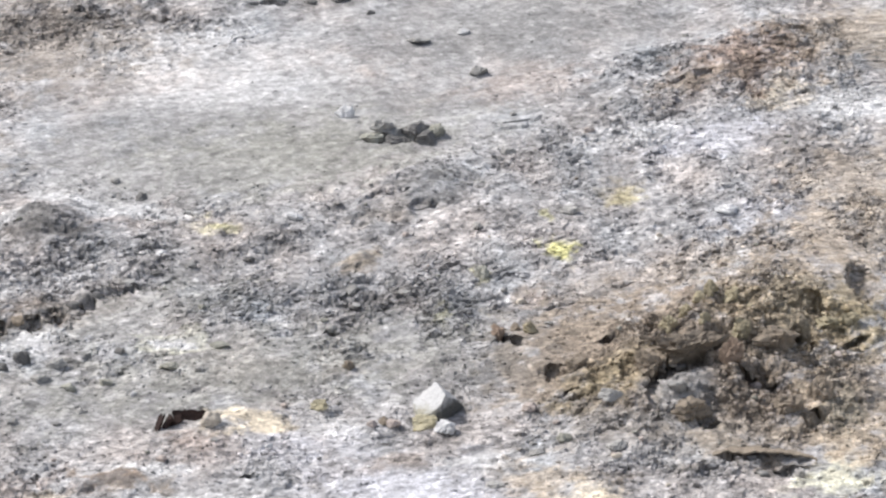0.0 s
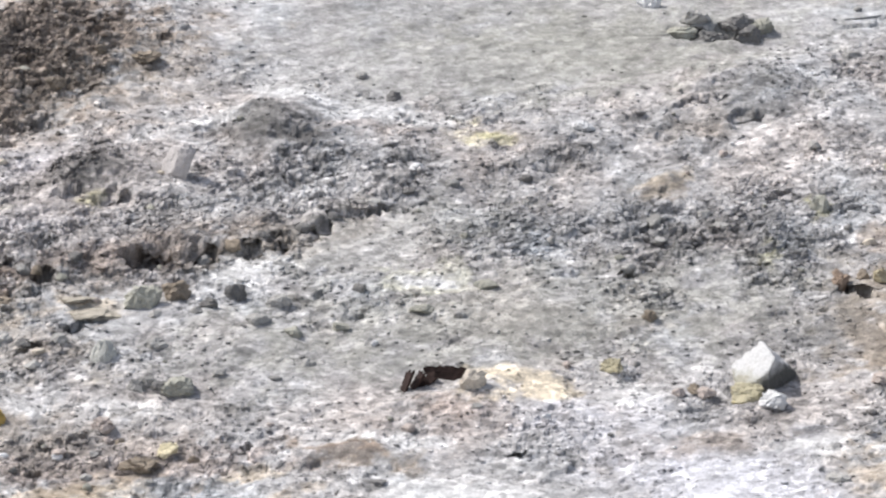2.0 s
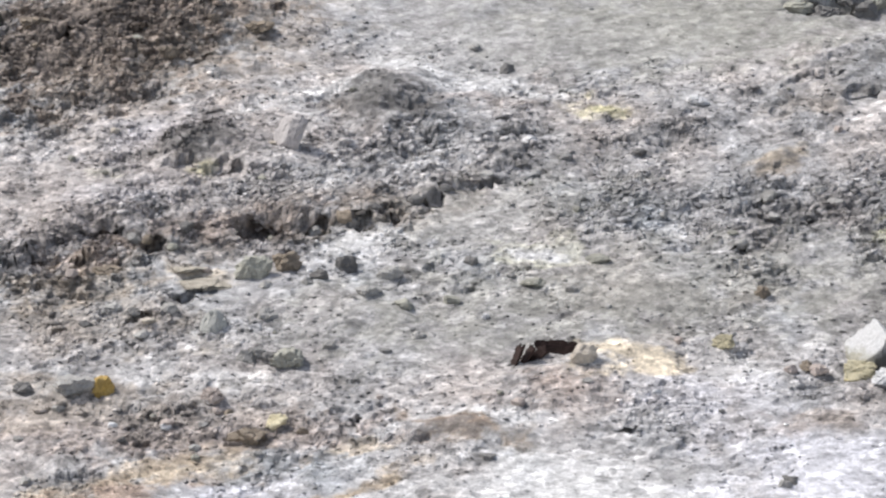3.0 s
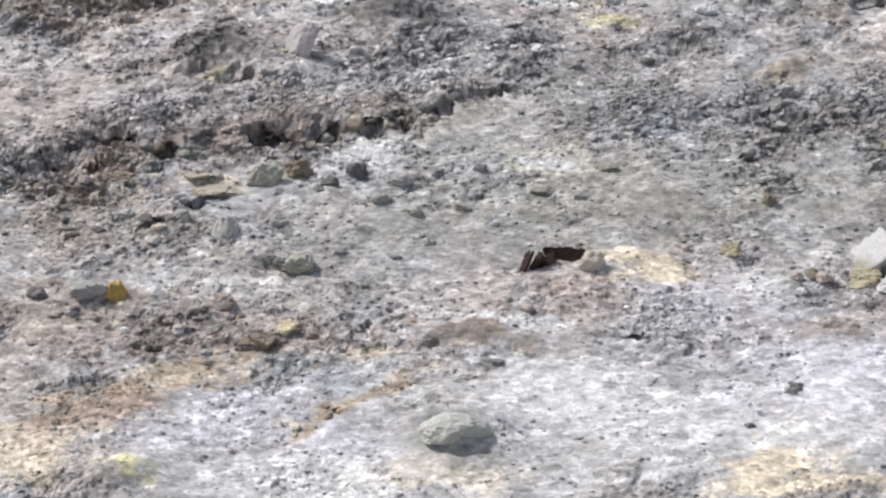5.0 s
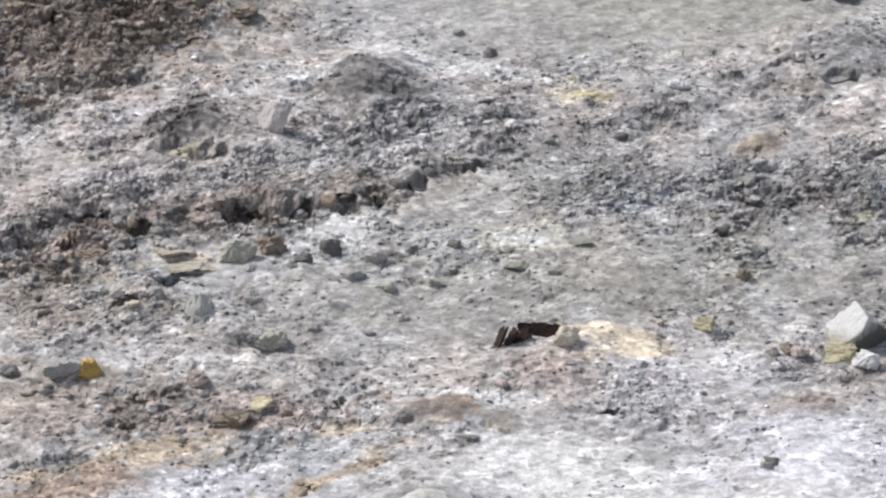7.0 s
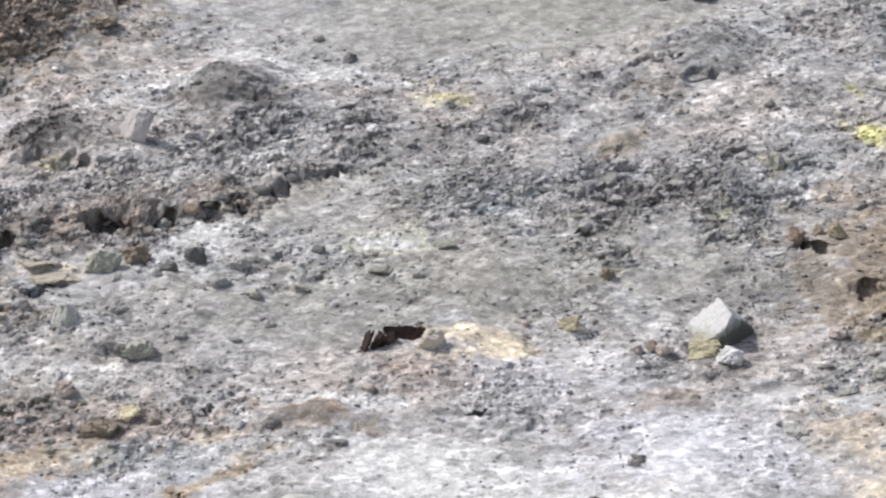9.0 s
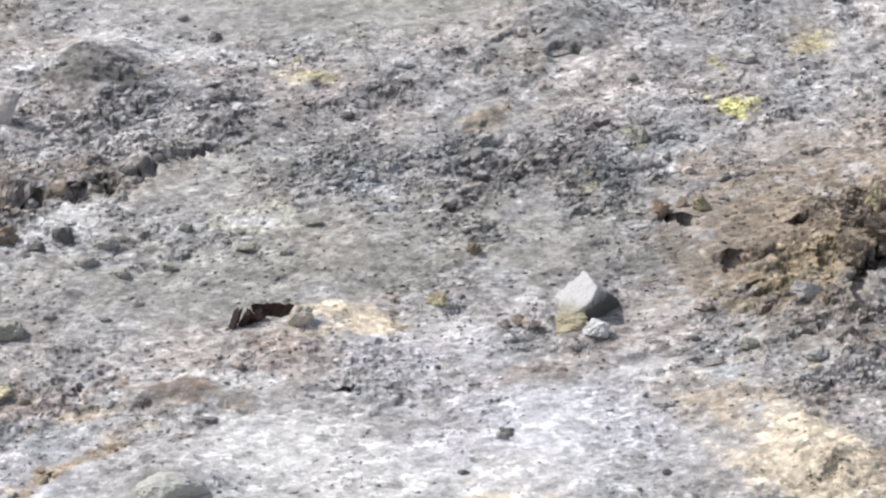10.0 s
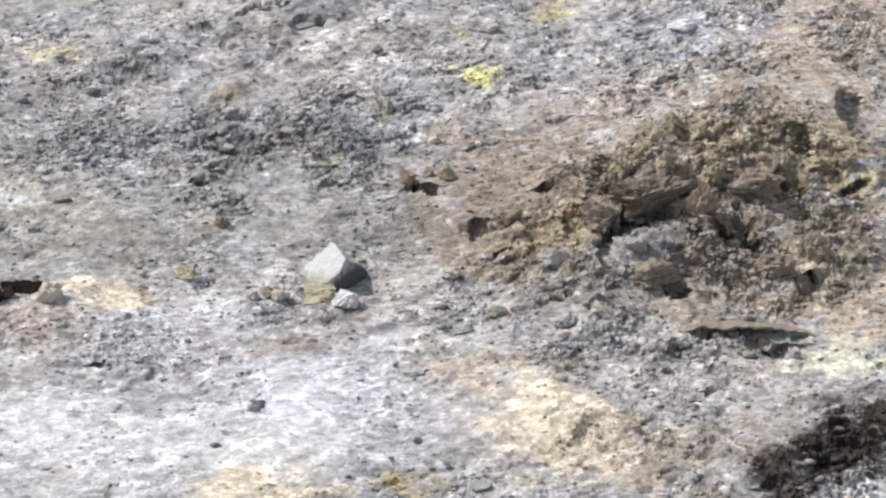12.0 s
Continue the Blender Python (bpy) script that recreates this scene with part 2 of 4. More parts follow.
stain_or_shade("white", -0.46, 4.55, 1.01, 0.24, 5, 0.6)
stain_or_shade("white", 1.57, 7.05, 1.94, 0.35, 5, 0.5)
stain_or_shade("white", 4.73, 5.97, 0.61, 0.16, 5, 0.5)
stain_or_shade("white", 7.25, 5.27, 1.03, 0.22, 8, 0.5)
stain_or_shade("white", 0.82, -2.60, 0.76, 0.23, 0, 0.35)
stain_or_shade("white", -5.05, 2.17, 0.82, 0.25, 5, 0.45)
stain_or_shade("lilac", -4.12, 0.89, 0.74, 0.15, 5, 0.4)
stain_or_shade("cream", 1.27, -2.29, 0.49, 0.13, -3, 0.95)
stain_or_shade("cream", 0.81, -2.32, 0.17, 0.13, 0, 0.8)
stain_or_shade("cream", 2.58, -5.97, 0.64, 0.19, 0, 0.95)
stain_or_shade("cream", -4.58, -5.49, 0.71, 0.30, 20, 0.85)
stain_or_shade("cream", -3.26, -4.30, 0.78, 0.07, 12, 0.7)
stain_or_shade("cream", -1.48, -3.83, 0.34, 0.05, 10, 0.7)
stain_or_shade("cream", -0.63, -5.92, 0.70, 0.14, 0, 0.5)
stain_or_shade("cream", 5.76, -5.23, 0.83, 0.36, -22, 0.95)
stain_or_shade("cream", 5.45, -5.40, 0.44, 0.26, 0, 0.8)
stain_or_shade("cream", 6.19, -5.35, 0.50, 0.13, -5, 0.8)
stain_or_shade("cream", 2.49, -5.68, 0.52, 0.13, 0, 0.7)
stain_or_shade("ochre", 4.06, -5.85, 0.33, 0.11, 0, 0.7)
stain_or_shade("lemon", 8.65, -4.17, 0.58, 0.15, 5, 0.85)
stain_or_shade("cream", 8.94, -3.36, 0.35, 0.35, 0, 0.5)
stain_or_shade("cream", -3.27, -0.69, 0.36, 0.07, -5, 0.6)
stain_or_shade("rust", 7.37, -0.09, 0.16, 0.16, 40, 0.6)
stain_or_shade("cream", 9.62, 6.30, 0.53, 0.19, 10, 0.6)
stain_or_shade("cream", 3.04, 1.88, 0.31, 0.08, 15, 0.6)
stain_or_shade("tan", -4.3, 3.9, 2.0, 0.62, 12, 0.4)
stain_or_shade("brown", -4.75, 4.30, 1.80, 0.62, 14, 1)
stain_or_shade("rust", -4.80, 4.30, 1.70, 0.55, 14, 0.5)
stain_or_shade("dark", -4.90, 4.20, 1.60, 0.50, 14, 0.5)
stain_or_shade("brown", -2.35, 0.70, 0.79, 0.15, 10, 0.4)
stain_or_shade("rust", -4.37, -0.36, 0.36, 0.16, 0, 0.55)
stain_or_shade("brown", -3.60, -0.23, 0.72, 0.18, 0, 0.4)
stain_or_shade("brown", 3.00, 1.76, 0.34, 0.12, 10, 0.5)
stain_or_shade("pink", 3.53, -1.02, 0.65, 0.13, 0, 0.45)
stain_or_shade("pink", 2.59, -1.03, 0.30, 0.12, 0, 0.5)
stain_or_shade("pink", -2.34, -3.58, 1.46, 0.19, 3, 0.75)
stain_or_shade("pink", 0.57, -2.87, 0.74, 0.19, 0, 0.6)
stain_or_shade("brown", -0.27, -3.64, 0.67, 0.09, -12, 0.75)
stain_or_shade("pink", -3.92, -3.45, 1.52, 0.25, 0, 0.7)
stain_or_shade("pink", -0.28, 3.06, 0.45, 0.10, 0, 0.5)
stain_or_shade("brown", 6.28, -1.45, 1.38, 0.72, 15, 0.75)
stain_or_shade("brown", 5.66, -0.67, 0.55, 0.37, 0, 0.55)
stain_or_shade("tan", 8.41, -0.57, 2.04, 0.74, 12, 0.5)
stain_or_shade("ochre", 8.88, -0.72, 1.23, 0.43, 12, 0.45)
stain_or_shade("brown", 7.58, -2.69, 1.77, 0.50, 0, 0.8)
stain_or_shade("tan", 9.71, 1.76, 1.43, 0.65, 10, 0.55)
stain_or_shade("tan", 7.66, 1.28, 1.28, 0.38, 10, 0.35)
stain_or_shade("brown", 7.02, -5.72, 1.27, 0.33, 5, 0.6)
stain_or_shade("tan", 5.02, -4.05, 0.68, 0.23, -5, 0.6)
stain_or_shade("rust", 5.26, 0.56, 0.31, 0.16, 0, 0.4)
stain_or_shade("pink", 3.07, -3.47, 0.66, 0.10, 0, 0.5)
stain_or_shade("pink", 4.10, -0.86, 0.73, 0.15, 0, 0.4)
stain_or_shade("rust", 9.24, 7.20, 0.99, 0.40, 10, 0.75)
stain_or_shade("pink", 5.72, 6.98, 1.06, 0.25, 8, 0.55)
stain_or_shade("tan", 11.16, 8.12, 1.47, 0.55, 10, 0.6)
stain_or_shade("tan", 10.37, 3.52, 1.35, 0.67, 10, 0.5)
stain_or_shade("brown", -1.51, 8.83, 1.82, 0.82, 0, 0.55)
stain_or_shade("rust", -3.93, -4.92, 0.55, 0.13, 15, 0.65)
stain_or_shade("brown", -4.22, -4.82, 0.55, 0.07, 15, 0.55)
stain_or_shade("brown", -1.63, -4.87, 0.55, 0.07, 15, 0.6)
stain_or_shade("rust", 0.52, -2.77, 0.34, 0.09, 0, 0.35)
stain_or_shade("brown", 3.16, -3.39, 0.40, 0.10, 0, 0.4)
stain_or_shade("ochre", 9.35, -0.88, 0.55, 0.22, 20, 0.6)
stain_or_shade("ochre", 7.94, -0.74, 0.37, 0.18, 20, 0.4)
stain_or_shade("yolk", 5.19, -1.43, 0.13, 0.07, 20, 0.3)
stain_or_shade("sulphur", 5.82, 1.90, 0.19, 0.14, -10, 1)
stain_or_shade("cream", 1.0, 2.97, 0.42, 0.12, 5, 0.45)
stain_or_shade("sulphur", 0.99, 2.95, 0.30, 0.08, 5, 0.45)
stain_or_shade("sulphur", 6.92, 3.39, 0.27, 0.12, 10, 0.3)
stain_or_shade("sulphur", 4.03, 0.21, 0.07, 0.16, 0, 0.5)
stain_or_shade("sulphur", 4.62, 1.34, 0.09, 0.10, 0, 0.4)
stain_or_shade("sulphur", 5.82, 2.93, 0.10, 0.06, 0, 0.5)
stain_or_shade("sulphur", -3.42, 1.37, 0.15, 0.06, 0, 0.6)
stain_or_shade("sulphur", -3.66, -6.17, 0.32, 0.07, -5, 0.6)
stain_or_shade("lemon", -4.47, 1.41, 0.18, 0.08, 0, 0.6)
stain_or_shade("ochre", 6.86, 3.51, 0.33, 0.15, 0, 0.4)
stain_or_shade("dark", -1.51, 2.79, 0.64, 0.19, 0, 0.8)
stain_or_shade("dark", -1.0, 1.02, 0.95, 0.15, 20, 0.35)
stain_or_shade("dark", -3.50, 1.85, 0.42, 0.20, 5, 0.85)
bump(-3.50, 1.80, 0.42, 0.18, 5, 0.10)
rough(-3.50, 1.85, 0.50, 0.22, 5, 0.95)
stain_or_shade("dark", 3.04, 0.82, 0.74, 0.25, 5, 0.4)
stain_or_shade("dark", 0.57, 4.76, 0.53, 0.10, 18, 0.4)
stain_or_shade("dark", 6.04, 3.09, 0.24, 0.08, 0, 0.5)
stain_or_shade("black", 8.35, -5.83, 0.97, 0.33, 30, 1)
stain_or_shade("black", 7.60, -6.23, 0.33, 0.14, 35, 0.8)
stain_or_shade("white", 8.38, -6.46, 0.38, 0.12, 10, 0.8)
stain_or_shade("mud", 4.20, -3.20, 0.24, 0.07, 0, 0.8)
stain_or_shade("dark", 2.90, 10.03, 0.65, 0.17, 0, 0.6)
stain_or_shade("mud", 0.58, -1.99, 1.45, 0.17, 0, 0.25)
stain_or_shade("olive", 1.62, 4.70, 1.52, 0.40, 5, 0.6)
stain_or_shade("olive", 2.05, 4.60, 1.35, 0.25, 5, 0.5)
stain_or_shade("olive", -0.31, 0.65, 1.71, 0.34, 10, 0.35)
stain_or_shade("dark", 1.36, 2.17, 1.26, 0.16, 12, 0.4)
stain_or_shade("dark", 3.71, 3.51, 0.92, 0.13, 8, 0.3)
stain_or_shade("dark", 5.88, 8.38, 1.81, 0.45, 0, 0.25)
stain_or_shade("dark", -4.35, 0.05, 0.97, 0.18, 0, 0.25)
stain_or_shade("brown", -1.71, 0.40, 0.97, 0.13, 8, 0.4)
stain_or_shade("ash", 6.92, -2.38, 0.53, 0.27, 10, 0.85)
stain_or_shade("brown", 7.18, -1.54, 1.99, 0.78, 15, 0.5)
stain_or_shade("dark", 5.60, -1.99, 0.77, 0.24, 10, 0.35)
stain_or_shade("tan", 9.21, -2.08, 0.72, 0.72, 0, 0.5)
smooth(2.13, 6.06, 4.50, 1.13, 5, 1)
smooth(5.95, 8.99, 3.85, 1.01, 5, 0.9)
smooth(0.00, 7.53, 2.93, 0.80, 0, 0.6)
stain_or_shade("tan", 9.03, -2.95, 0.65, 0.53, 0, 0.7)
stain_or_shade("olive", 9.04, -2.62, 0.36, 0.24, 0, 0.4)
smooth(-2.53, -5.46, 1.73, 0.49, 5, 0.4)
stain_or_shade("brown", 5.95, -0.82, 1.10, 0.61, 15, 0.75)
stain_or_shade("dark", 5.65, -0.27, 0.55, 0.31, 0, 0.4)
stain_or_shade("brown", 5.24, -1.48, 0.48, 0.36, 0, 0.5)
stain_or_shade("ochre", 5.95, -2.04, 0.71, 0.24, 10, 0.35)
stain_or_shade("brown", 3.49, 3.11, 0.58, 0.13, 10, 0.4)
stain_or_shade("brown", 8.34, 6.64, 0.80, 0.14, 8, 0.6)
smooth(-0.64, -5.47, 0.46, 0.22, 0, 1)
stain_or_shade("ash", 4.20, -0.46, 1.04, 0.43, 0, 0.55)
stain_or_shade("ash", 3.24, -0.26, 0.92, 0.37, 5, 0.4)
stain_or_shade("ash", -0.81, -1.68, 1.92, 0.26, 5, 0.45)
stain_or_shade("mud", -2.63, -0.82, 0.36, 0.11, 8, 0.5)
stain_or_shade("mud", 3.30, -0.06, 0.42, 0.18, 0, 0.5)
stain_or_shade("ash", 7.16, -3.36, 1.05, 0.23, 5, 0.6)
stain_or_shade("ash", 6.04, -3.01, 1.28, 0.23, 0, 0.5)
stain_or_shade("ash", 6.89, -2.37, 0.38, 0.24, 0, 0.7)
stain_or_shade("white", -1.68, 3.07, 0.32, 0.08, 0, 0.7)
stain_or_shade("white", -0.92, 3.33, 0.39, 0.06, 0, 0.7)
stain_or_shade("white", -0.34, 3.31, 0.52, 0.08, 0, 0.8)
stain_or_shade("white", -1.53, -0.07, 0.36, 0.15, 0, 0.7)
stain_or_shade("white", 0.25, -0.16, 0.36, 0.10, 0, 0.6)
stain_or_shade("pink", -4.06, -3.55, 1.42, 0.23, 0, 0.5)
stain_or_shade("tan", -3.27, -4.25, 0.95, 0.12, 6, 0.5)
stain_or_shade("rust", -4.09, -4.94, 0.66, 0.10, 6, 0.5)
stain_or_shade("olive", -0.64, -5.47, 0.41, 0.18, 0, 0.6)
stain_or_shade("ash", -0.64, -5.47, 0.41, 0.18, 0, 0.5)
smooth(-0.30, -0.57, 1.79, 0.36, 5, 0.25)
smooth(2.97, -1.27, 1.80, 0.36, 0, 0.3)
smooth(3.92, -3.60, 1.72, 0.29, 0, 0.6)
stain_or_shade("ash", -0.00, -1.45, 1.75, 0.35, 5, 0.4)
stain_or_shade("ash", -1.00, -1.62, 1.64, 0.23, 0, 0.5)
stain_or_shade("dark", 1.95, -1.14, 1.19, 0.24, 5, 0.3)
stain_or_shade("tan", -4.38, -3.14, 1.03, 0.23, 0, 0.4)
smooth(6.89, -3.22, 1.34, 0.24, 5, 0.8)
stain_or_shade("tan", 7.35, -3.29, 0.87, 0.19, 5, 0.5)
stain_or_shade("white", 6.31, -3.53, 0.81, 0.13, 0, 0.4)
stain_or_shade("brown", -3.81, -3.14, 1.71, 0.26, 0, 0.3)
stain_or_shade("brown", 5.18, -0.57, 0.55, 0.37, 0, 0.35)
rough(-3.90, -3.50, 1.87, 0.32, 0, 0.66)
stain_or_shade("ash", -3.80, -3.24, 1.59, 0.23, 0, 0.35)
stain_or_shade("brown", 7.32, -1.46, 0.66, 0.24, 20, 0.5)
stain_or_shade("brown", 5.97, 0.67, 1.01, 0.38, 10, 0.35)
stain_or_shade("ash", 3.97, -1.49, 1.08, 0.30, 0, 0.35)


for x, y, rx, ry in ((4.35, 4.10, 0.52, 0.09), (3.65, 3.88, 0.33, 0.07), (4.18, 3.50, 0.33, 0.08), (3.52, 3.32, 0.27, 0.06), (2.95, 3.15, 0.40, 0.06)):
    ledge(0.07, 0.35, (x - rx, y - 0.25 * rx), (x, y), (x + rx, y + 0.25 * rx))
    # the shade below each small ledge, put into the ground colour
    stain_or_shade("dark", x, y - 0.05, rx, ry, 10, 0.6)
smooth(6.92, -2.38, 0.50, 0.22, 10, 0.9)
bump(6.92, -2.45, 0.40, 0.16, 10, 0.12)
stain_or_shade("ash", 1.9, 5.3, 3.0, 0.55, 5, 0.5)
stain_or_shade("ash", -0.2, 4.6, 1.5, 0.3, 0, 0.5)
stain_or_shade("ash", 3.9, -1.0, 1.3, 0.40, 5, 0.5)
stain_or_shade("dark", 4.3, -1.4, 0.9, 0.22, 5, 0.3)
stain_or_shade("pink", -4.0, 1.4, 2.4, 0.85, 8, 0.35)
stain_or_shade("brown", 5.5, -0.9, 0.95, 0.45, 15, 0.55)
stain_or_shade("brown", 4.95, -1.6, 0.7, 0.22, 5, 0.3)
stain_or_shade("tan", -3.9, -4.50, 1.35, 0.13, 16, 0.6)
stain_or_shade("rust", -4.1, -4.85, 0.8, 0.11, 12, 0.6)
stain_or_shade("pink", -4.3, -5.3, 0.9, 0.18, 14, 0.5)
stain_or_shade("brown", -0.45, -3.60, 0.46, 0.07, -12, 1)
stain_or_shade("rust", -0.45, -3.60, 0.46, 0.06, -12, 0.7)
stain_or_shade("dark", -0.45, -3.64, 0.46, 0.05, -12, 0.65)
smooth(-0.45, -3.60, 0.52, 0.12, -12, 0.9)
stain_or_shade("tan", -1.60, -4.80, 0.75, 0.09, 22, 0.85)
stain_or_shade("ash", -1.2, -5.1, 0.8, 0.16, 15, 0.5)
stain_or_shade("ash", 1.9, -4.2, 1.0, 0.12, 5, 0.4)
stain_or_shade("ash", 0.2, -5.6, 1.2, 0.10, 5, 0.4)
stain_or_shade("tan", -4.5, -0.85, 0.9, 0.22, 5, 0.5)
stain_or_shade("olive", 1.3, -0.9, 3.2, 0.55, 5, 0.35)
stain_or_shade("olive", 2.2, 5.0, 2.6, 0.6, 5, 0.35)
stain_or_shade("ash", 0.6, 4.2, 2.4, 0.35, 5, 0.5)
bump(-0.45, -3.58, 0.42, 0.09, -10, 0.08)
stain_or_shade("tan", -4.2, -1.6, 1.0, 0.3, 0, 0.3)


stain_or_shade("dark", -1.45, 2.98, 0.58, 0.16, 0, 0.75)
stain_or_shade("dark", -3.50, 1.80, 0.42, 0.17, 5, 0.7)
stain_or_shade("white", -1.0, 3.80, 0.85, 0.07, -10, 0.75)
stain_or_shade("rust", -3.1, 0.25, 1.5, 0.14, 8, 0.25)
stain_or_shade("white", 0.27, -0.20, 0.30, 0.09, 0, 0.9)
stain_or_shade("white", -2.2, 1.2, 1.5, 0.22, 12, 0.3)
stain_or_shade("white", -0.6, 1.9, 1.2, 0.25, 15, 0.3)
stain_or_shade("ash", -0.2, 0.55, 0.9, 0.22, 12, 0.6)
stain_or_shade("brown", 5.9, -0.5, 0.95, 0.35, 15, 0.5)
stain_or_shade("dark", 4.55, -1.30, 0.95, 0.26, 8, 0.35)
stain_or_shade("cream", 1.27, -2.28, 0.50, 0.13, -3, 1)
smooth(1.27, -2.28, 0.50, 0.14, -3, 0.8)


def lumpiness(x, y):
    """How stony the ground is, 0..1.2."""
    wx, wy = x + 0.3 * fractal(x * 1.3, y * 0.9, 3, 21), y + 0.5 * fractal(x * 1.2 + 9, y * 0.8, 3, 22)
    keep = np.full(x.shape, 0.41, np.float32)
    for e in ROUGH:
        keep = np.maximum(keep, e[5] * (1 - ramp(0.6, 1.25, oval(wx, wy, e))))
    for e in SMOOTH:
        keep = keep * (1 - e[5] * 0.70 * (1 - ramp(0.7, 1.2, oval(wx, wy, e))))
    return np.clip(keep * (1 + 0.9 * fractal(x * 1.1, y * 0.7, 3, 25)), 0.04, 1.3)


SHARD_SIZES = ((0.23, 161, 0.6, 0.30), (0.10, 167, 1.0, 0.75), (0.052, 173, 1.4, 1.0))


def ridges(x, y, octaves, seed, gain=0.55):
    """Sharp crests that branch, each finer set strongest upon the last; about 0..1."""
    total, size, amount, weight, most = 0.0, 1.0, 1.0, 1.0, 0.0
    for i in range(octaves):
        crest = (1 - np.minimum(np.abs(gradient(x * size + 31.7 * i, y * size - 12.9 * i, seed + i)) * 1.9, 1)) ** 2
        total, most = total + amount * weight * crest, most + amount
        weight = np.clip(crest * 1.6, 0.15, 1)
        size, amount = size * 2.11, amount * gain
    return total / most


def relief(x, y, stony):
    """Small forms: crags, long folds that climb across the slope, broken plates, clods and fragments."""
    a = radians(24)
    u, v = x * math.cos(a) + y * math.sin(a), y * math.cos(a) - x * math.sin(a)
    hard = np.clip(stony - 0.30, 0, 1)
    folds = 1 - np.abs(fractal(u * 0.55, v * 1.5, 4, 31)) * 2
    z = 0.09 * fractal(x * 0.5, y * 0.4, 3, 41) + (0.014 + 0.06 * stony) * (folds - 0.6)
    jx, jy = u + 0.05 * fractal(x * 5, y * 6, 3, 51, 0.6), v + 0.05 * fractal(x * 5, y * 6, 3, 52, 0.6)
    # crumbled crests, drawn out along the layers
    z = z + 0.20 * hard * (ridges(jx * 0.95, jy * 1.25, 5, 35) - 0.35)
    z = z + 0.055 * np.clip(stony - 0.12, 0, 1) * (ridges(jx * 3.4 + 9, jy * 3.9, 4, 37, 0.65) - 0.35)
    # thin plates whose broken edges face down the slope; they come and go
    for size, period, seed in ((1.0, 0.42, 45), (0.7, 0.22, 48), (0.45, 0.11, 53)):
        t = (0.30 * fractal(u * 0.42 / period, v * 0.75 / period, 4, seed, 0.6) * 2.2 * period + v) / period
        part = t - np.floor(t)
        there = ramp(-0.12, 0.22, fractal(u * 0.5 / period + 5, v * 0.7 / period, 2, seed + 7))
        z = z + size * there * 0.045 * np.clip(stony - 0.12, 0, 1) * (np.floor(t) + ramp(0.78, 1.0, part) - t)
    some = ramp(-0.05, 0.3, fractal(x * 1.4 + 3, y * 1.1, 2, 57))
    z = z + hard * 0.035 * some * clods(jx / 0.33, jy / 0.25, 61, 0.35)
    z = z + np.clip(stony * 1.1 - 0.1, 0, 1) * 0.026 * clods(jx / 0.17, jy / 0.13, 67, 0.40)
    # angular fragments, each a little higher or lower than the next and tilted its own way
    for size, seed, share, depth in SHARD_SIZES:
        own, deep, ax, ay = shards(jx / (size * 1.35), jy / size, seed)
        tilt = ax * (own * 7.3 % 1 - 0.5) + ay * (own * 13.7 % 1 - 0.3)
        z = z + size * np.clip(stony * share - 0.08, 0.03, 0.85) * (0.22 * (own - 0.5) + 0.22 * tilt - 0.10 * (1 - ramp(0.0, 0.22, deep)))
    # short slits under broken edges
    slit = ramp(0.32, 0.46, fractal(u * 1.9 + 60, v * 4.2, 3, 181, 0.6))
    z = z - 0.10 * np.clip(stony - 0.15, 0, 1) * slit
    return z + (0.003 + 0.010 * stony) * fractal(x * 7, y * 8, 3, 81, 0.6)


MINERALS = {
    "white": (0.605, 0.60, 0.597), "lilac": (0.555, 0.553, 0.587), "lemon": (0.68, 0.665, 0.53), "cream": (0.66, 0.575, 0.45),
    "ochre": (0.42, 0.34, 0.18), "tan": (0.40, 0.33, 0.25), "brown": (0.29, 0.24, 0.19), "rust": (0.335, 0.25, 0.20),
    # "dark" also serves as painted shade below the small upper ledges
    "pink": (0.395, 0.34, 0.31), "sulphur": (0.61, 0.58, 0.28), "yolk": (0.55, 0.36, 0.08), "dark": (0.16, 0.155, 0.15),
    "black": (0.045, 0.035, 0.03), "olive": (0.29, 0.285, 0.24), "mud": (0.25, 0.25, 0.265), "ash": (0.31, 0.305, 0.30),
}


def mineral_colours(x, y, stony, rise=0.0, face=0.0):
    """The colour of the crust at each place; rise: how far it stands above the even slope; face: 1 on broken faces, which show no fragments."""
    a = radians(22)
    yy = y + 1.6 * rise
    u, v = x * math.cos(a) + yy * math.sin(a), yy * math.cos(a) - x * math.sin(a)
    tone = fractal(u * 0.7, v * 1.1, 5, 91, 0.6)
    # layers that climb across the upper slope crop out as long bands
    b = radians(31)
    p, q = x * math.cos(b) + yy * math.sin(b), yy * math.cos(b) - x * math.sin(b)
    q = q + 0.25 * fractal(x * 0.6, y * 0.5, 3, 97)
    tone = tone + ramp(-1.5, 1.5, y) * 0.9 * fractal(p * 0.40, q * 2.3, 4, 98, 0.6)
    fine = fractal(u * 5.5, v * 5.0, 4, 95, 0.7)
    warm = fractal(x * 0.9 + 30, y * 0.6, 4, 101)
    grey = 0.358 * (1 + 0.30 * tone + 0.26 * fine)
    colour = np.stack([grey * (1.028 + 0.11 * warm), grey * (0.992 + 0.01 * warm), grey * (0.978 - 0.06 * warm)], 1)
    # each fragment has its own tone
    jx, jy = u + 0.03 * fractal(x * 6, y * 8, 2, 51), v + 0.03 * fractal(x * 6, y * 8, 2, 52)
    mosaic = 1.0
    for size, seed, share, depth in SHARD_SIZES:
        own, deep, ax, ay = shards(jx / (size * 1.35), jy / size, seed)
        mosaic = mosaic * (1 + 0.95 * depth * (own * 5.1 % 1 - 0.5) * np.clip(0.24 + stony * 0.58, 0, 1))
